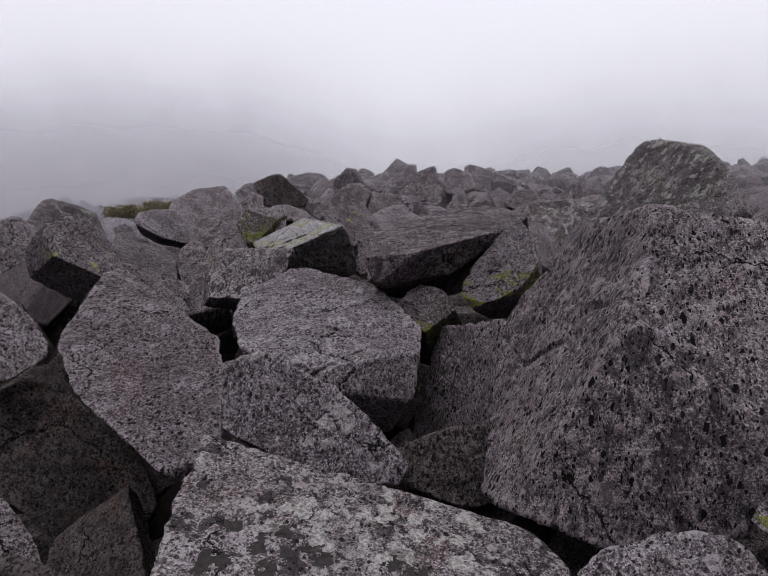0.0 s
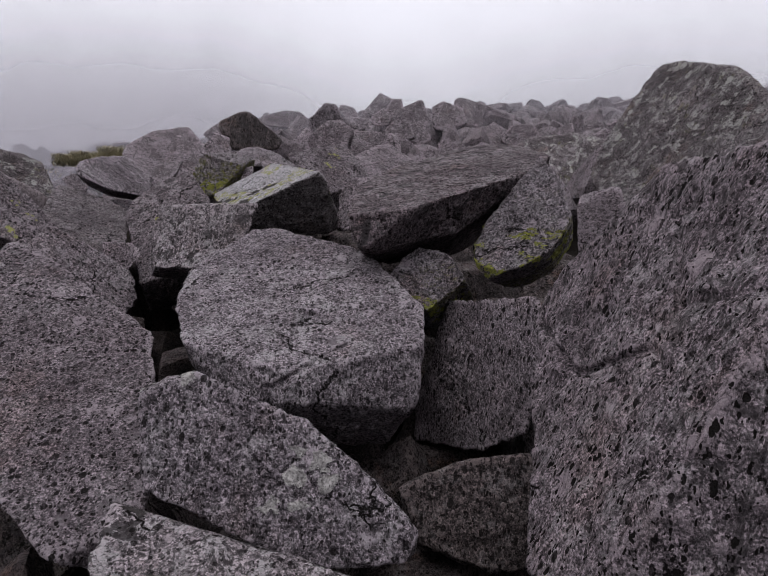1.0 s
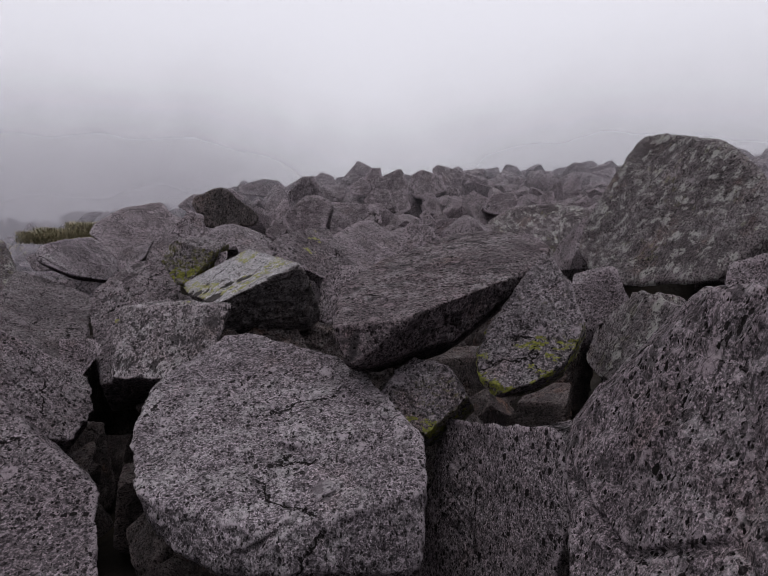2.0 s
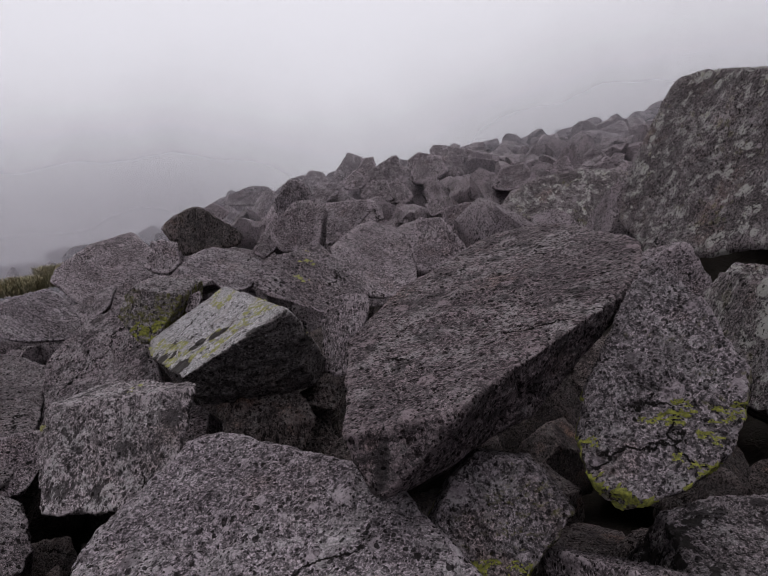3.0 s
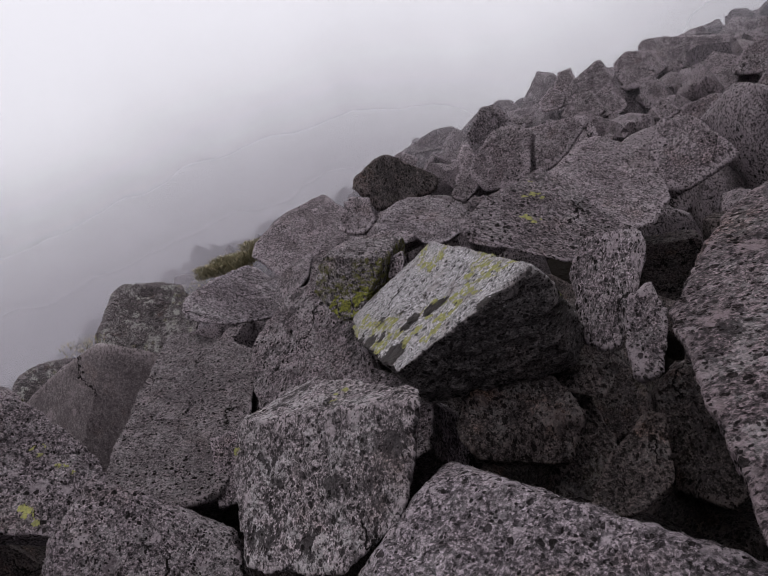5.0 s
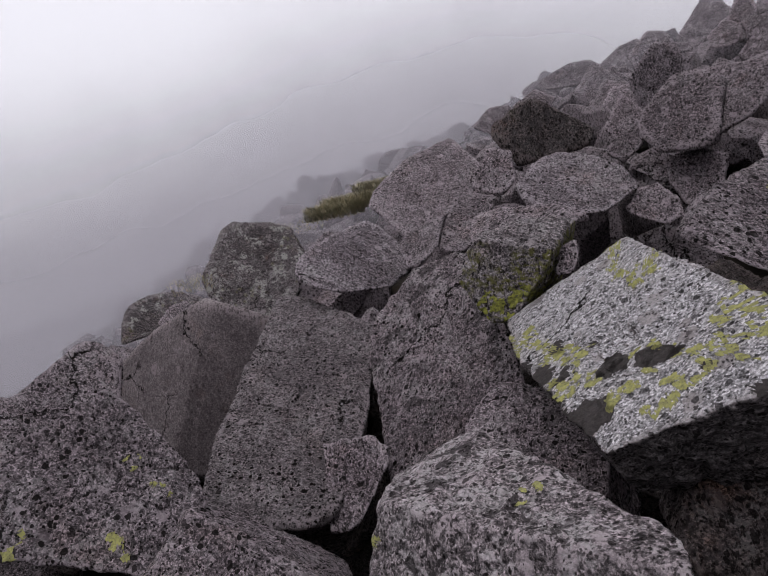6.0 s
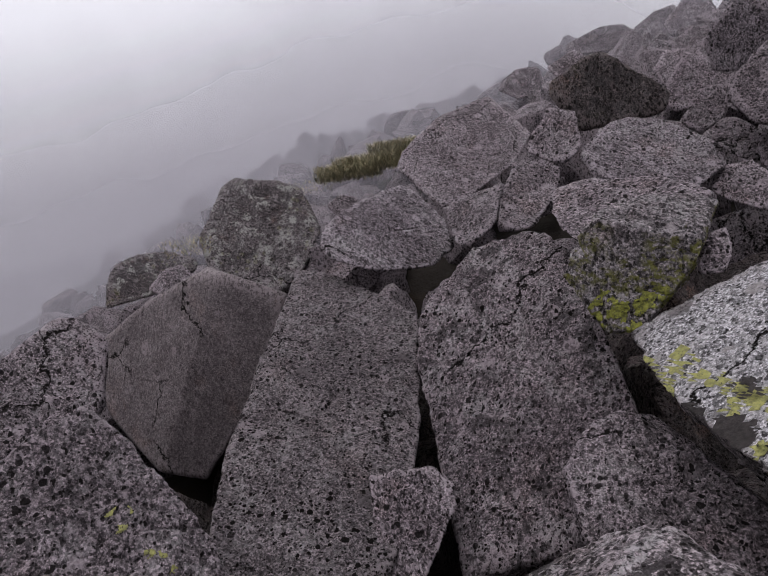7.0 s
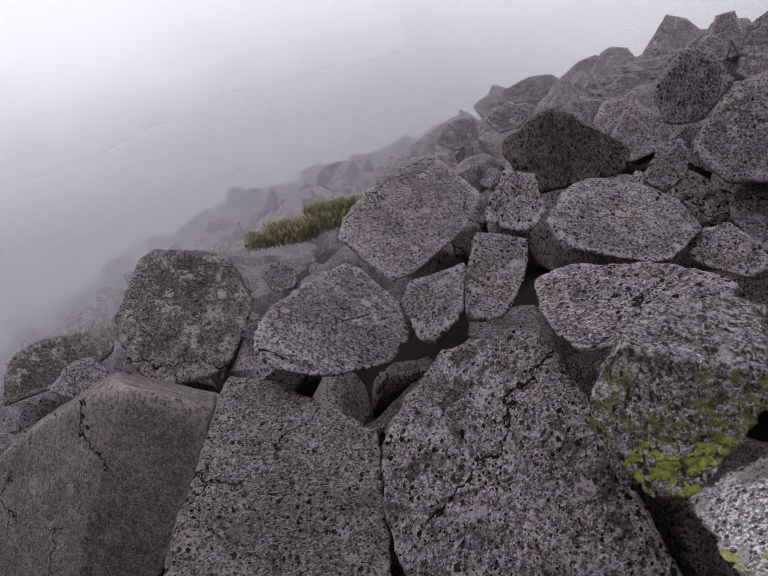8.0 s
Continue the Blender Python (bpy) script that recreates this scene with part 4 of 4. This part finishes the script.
# upper c
boulder((0.622, 14.327, 3.185), [(154, 32, 0.259), (94, 81, 0.282), (-4, 19, 0.244), (32, -74, 0.149), (145, -53, 0.147), (-104, 36, 0.18), (-104, -2, 0.416), (76, 9, 0.149), (76, 2, 0.265), (0, -90, 0.471)],
        GRANITE, "grey boulder on the misty upper scree", 14)
# upper d
boulder((0.239, 19.035, 4.122), [(163, 31, 0.33), (10, 73, 0.517), (1, 28, 0.457), (31, -63, 0.139), (150, -50, 0.405), (-98, 35, 0.28), (-98, -6, 0.695), (82, 9, 0.29), (82, 6, 0.514), (0, -90, 0.802)],
        GRANITE, "grey boulder on the misty upper scree", 14)
# upper e
boulder((-0.769, 19.416, 3.89), [(166, 36, 0.371), (21, 74, 0.441), (6, 24, 0.395), (17, -48, 0.251), (91, -75, 0.183), (161, -34, 0.342), (-93, 35, 0.229), (-94, -4, 0.538), (86, 9, 0.258), (86, 4, 0.433), (0, -90, 0.615)],
        GRANITE, "grey boulder on the misty upper scree", 14)
# upper f
boulder((-2.39, 18.85, 3.719), [(173, 69, 0.313), (44, 82, 0.319), (11, 38, 0.512), (42, -75, 0.171), (111, -78, 0.119), (171, -27, 0.563), (-87, 36, 0.244), (-87, -4, 0.459), (93, 9, 0.151), (93, 4, 0.318), (0, -90, 0.508)],
        GRANITE, "grey boulder on the misty upper scree", 14)
# upper g
boulder((-1.399, 20.061, 3.861), [(171, 52, 0.334), (153, 78, 0.389), (9, 5, 0.393), (37, -67, 0.18), (136, -73, 0.221), (-91, 35, 0.267), (-91, -4, 0.595), (89, 9, 0.236), (89, 4, 0.429), (0, -90, 0.675)],
        GRANITE, "grey boulder on the misty upper scree", 14)
# upper i
boulder((-2.504, 14.455, 3.123), [(168, 59, 0.223), (19, 48, 0.236), (23, -55, 0.121), (81, -76, 0.067), (170, -48, 0.149), (-84, 36, 0.141), (-85, -2, 0.279), (95, 9, 0.151), (95, 2, 0.241), (0, -90, 0.309)],
        GRANITE, "grey boulder on the misty upper scree", 14)
# upper j
boulder((-1.035, 11.417, 2.244), [(160, 26, 0.213), (13, 49, 0.062), (4, 21, 0.099), (17, -80, 0.091), (166, -47, 0.041), (-96, 39, 0.09), (-96, 6, 0.186), (84, 9, 0.113), (84, -6, 0.141), (0, -90, 0.202)],
        GRANITE, "grey boulder on the misty upper scree", 14)
# upper k
boulder((-3.449, 15.803, 3.053), [(177, 46, 0.284), (71, 79, 0.281), (20, 5, 0.302), (67, -77, 0.13), (169, -61, 0.173), (-80, 36, 0.174), (-80, -1, 0.382), (100, 9, 0.152), (100, 1, 0.259), (0, -90, 0.429)],
        GRANITE, "grey boulder on the misty upper scree", 14)
# upper l
boulder((-1.389, 17.335, 3.29), [(158, 70, 0.25), (23, 69, 0.211), (10, -14, 0.271), (109, -76, 0.105), (165, -42, 0.181), (-91, 36, 0.142), (-91, -2, 0.333), (89, 9, 0.127), (89, 2, 0.219), (0, -90, 0.378)],
        GRANITE, "grey boulder on the misty upper scree", 14)
# spur mid
boulder((-5.557, 9.265, 1.487), [(-159, 39, 0.261), (152, 65, 0.255), (64, 27, 0.146), (-112, -73, 0.063), (-123, -57, 0.103), (-44, 43, 0.147), (-44, 14, 0.274), (136, 9, 0.163), (136, -14, 0.169), (0, -90, 0.282)],
        GRANITE, "speckled grey granite boulder in the scree", 16)


# ---- smaller stones that fill the gaps, and the scree beyond ----
random.seed(5)


def random_cuts(size):
    """A block split along three joints that cross almost squarely, with some corners broken off."""
    cuts = []
    for (az, el), reach in zip(((0, 0), (90, 0), (0, 90)), random.sample((1.0, 0.82, 0.62), 3)):
        for turn in (0, 180):
            tilt = el + random.uniform(-20, 20) if el == 0 else 90 - random.uniform(0, 24)
            side = az + turn + random.uniform(-20, 20) if el == 0 else random.uniform(0, 360)
            cuts.append((side, tilt if el == 0 or turn == 0 else -tilt, size * reach * random.uniform(0.85, 1.0)))
    for _ in range(5):
        cuts.append((random.uniform(0, 360), random.uniform(-70, 70), size * random.uniform(0.72, 0.98)))
    return cuts


SHAPES = []
for k in range(14):
    verts, faces = hewn(random_cuts(0.5), 5, 90, 100 + k)
    me = bpy.data.meshes.new("stone")
    me.from_pydata([tuple(v) for v in verts], [], faces)
    me.polygons.foreach_set("use_smooth", [True] * len(me.polygons))
    me.set_sharp_from_angle(angle=radians(32))
    me.materials.append([GRANITE, PATCHY, GRANITE, RUSTY_SHADED, PITTED][k % 5])
    SHAPES.append(me)

spots = []
y = -7.0
while y < 34:
    step = 0.6 if y < 19 else 0.9
    x = -15.0
    while x < 18:
        px, py = x + random.uniform(-0.3, 0.3), y + random.uniform(-0.3, 0.3)
        x += step
        lone = all(math.hypot(px - fx, py - fy) > fr * 0.95 for fx, fy, fr, _ in FOOT)
        inner = -4.2 < px < 2.4 and 2.0 < py < 10.5
        path = min(math.hypot(px - m.translation.x, py - m.translation.y) for _, m in PATH)
        size = random.uniform(0.5, 0.95) if inner else random.choice((0.5, 0.65, 0.85, 1.05)) if px < -3.5 else random.choice((0.55, 0.75, 0.95, 1.25) if py < 12 else (0.45, 0.6, 0.8, 1.0))
        if not lone and not inner:
            continue
        drop = (-0.85 if py > 7 else -0.95 if px > 0.3 else -1.0) if inner else (-0.42 if py < 11 else -0.8) if px < -3.5 else -0.45 if py < 13 else -0.3
        if path < 1.2 and py < 3.5:
            drop, size = -0.75, min(size, 0.8)
        elif path < 1.2:
            drop, size = -1.0, min(size, 0.7)
        spots.append((px, py, slope(px, py) + drop + random.uniform(-0.08, 0.08), size))
    y += step
spots.sort(key=lambda s: math.hypot(s[0] + 0.5, s[1] - 4.2))


def turned(spot):
    x, y, z, size = spot
    return Matrix.LocRotScale((x, y, z), Euler([random.uniform(0, 6.28) for _ in range(3)]), (size * random.uniform(0.8, 1.25), size * random.uniform(0.8, 1.25), size * random.uniform(0.65, 1.0)))


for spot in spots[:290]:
    # stones low between the boulders get only the darkened blocks, as gap shade
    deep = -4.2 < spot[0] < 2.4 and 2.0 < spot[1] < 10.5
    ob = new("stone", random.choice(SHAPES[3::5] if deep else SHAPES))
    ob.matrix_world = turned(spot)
    tagged(ob, "small grey stone filling a gap in the scree", "stone", "filling stones of the scree")

rest_v, rest_f, rest_m = [], [], []
low = []
for k in range(10):
    low.append(hewn(random_cuts(0.5), 3, 90, 200 + k))
for spot in spots[290:]:
    verts, faces = random.choice(low)
    m = turned(spot)
    base = len(rest_v)
    rest_v += [tuple(m @ Vector(v)) for v in verts]
    rest_f += [tuple(i + base for i in f) for f in faces]
scree = mesh_object("far_scree", rest_v, rest_f, GRANITE)
scree.data.set_sharp_from_angle(angle=radians(26))
tagged(scree, "grey scree of tumbled boulders fading into mist", "scree", kind="stuff")


# ---- grass tufts among the stones at the edge of the drop ----
def grass_material():
    n = Nodes("mountain_grass")
    geo = n.add("ShaderNodeNewGeometry")
    col = n.mix(geo.outputs["Random Per Island"], (0.060, 0.060, 0.024), (0.16, 0.125, 0.065))
    n.link(col, n.bsdf.inputs["Base Color"])
    n.bsdf.inputs["Roughness"].default_value = 0.8
    return n.mat


def grass_tuft(x, y, z, spread, count, height):
    verts, faces = [], []
    for _ in range(count):
        a, r = random.uniform(0, 6.283), spread * math.sqrt(random.random())
        bx, by = x + 1.5 * r * math.cos(a), y + r * math.sin(a)
        lean, turn, h = random.uniform(0.5, 2.4), random.uniform(0, 6.283), height * random.uniform(0.5, 1.0)
        w = random.uniform(0.002, 0.004)
        dx, dy = math.cos(turn), math.sin(turn)
        base = len(verts)
        bz = z + random.uniform(-0.12, 0.05)
        for k, (up, out, wide) in enumerate(((0, 0, 1), (0.55, 0.25, 0.8), (0.9, 0.7, 0.45), (1.0, 1.0, 0.1))):
            cx, cy, cz = bx + dx * lean * h * out, by + dy * lean * h * out, bz + h * up
            verts += [(cx - dy * w * wide, cy + dx * w * wide, cz), (cx + dy * w * wide, cy - dx * w * wide, cz)]
        faces += [(base + 2 * k, base + 2 * k + 1, base + 2 * k + 3, base + 2 * k + 2) for k in range(3)]
    return tagged(mesh_object("grass_tuft", verts, faces, GRASS), "tuft of yellow-green mountain grass between grey boulders", "grass", kind="stuff")


GRASS = grass_material()
GRASS_SPOTS = ((-4.88, 11.70, 2.27, 0.30, 3600, 0.075), (-4.66, 12.00, 2.33, 0.36, 4200, 0.085), (-4.40, 12.34, 2.46, 0.30, 3200, 0.075), (-5.86, 9.76, 1.84, 0.20, 260, 0.05), (-6.20, 12.82, 2.05, 0.30, 300, 0.05))
for tuft in GRASS_SPOTS:
    grass_tuft(*tuft)


# ---- drifting mist: nested sheets of cloud round the slope ----
def mist_sheet(radius, left, right):
    verts, faces = [], []
    cols, levels = 90, 4
    for j in range(levels + 1):
        for i in range(cols + 1):
            a = radians(20 + 160 * i / cols)
            h = -16 + 42 * j / levels
            r = radius * (1 + 0.08 * noise.noise(Vector((math.cos(a) * 2.2, math.sin(a) * 2.2, radius))))
            verts.append((r * math.cos(a), r * math.sin(a), h))
    w = cols + 1
    for j in range(levels):
        for i in range(cols):
            faces.append((j * w + i, j * w + i + 1, (j + 1) * w + i + 1, (j + 1) * w + i))
    ob = mesh_object("backdrop", verts, faces, mist_material(left, right))
    ob.location = (-0.3, 3.8, 0)
    return tagged(ob, "drifting sheet of pale grey mountain mist", "mist", kind="structure")


for radius, left, right in ((9.2, 0.04, 0.0), (10.9, 0.11, 0.03), (12.9, 0.20, 0.06), (15.3, 0.30, 0.10), (18.2, 0.48, 0.16), (22.5, 0.80, 0.34)):
    mist_sheet(radius, left, right)
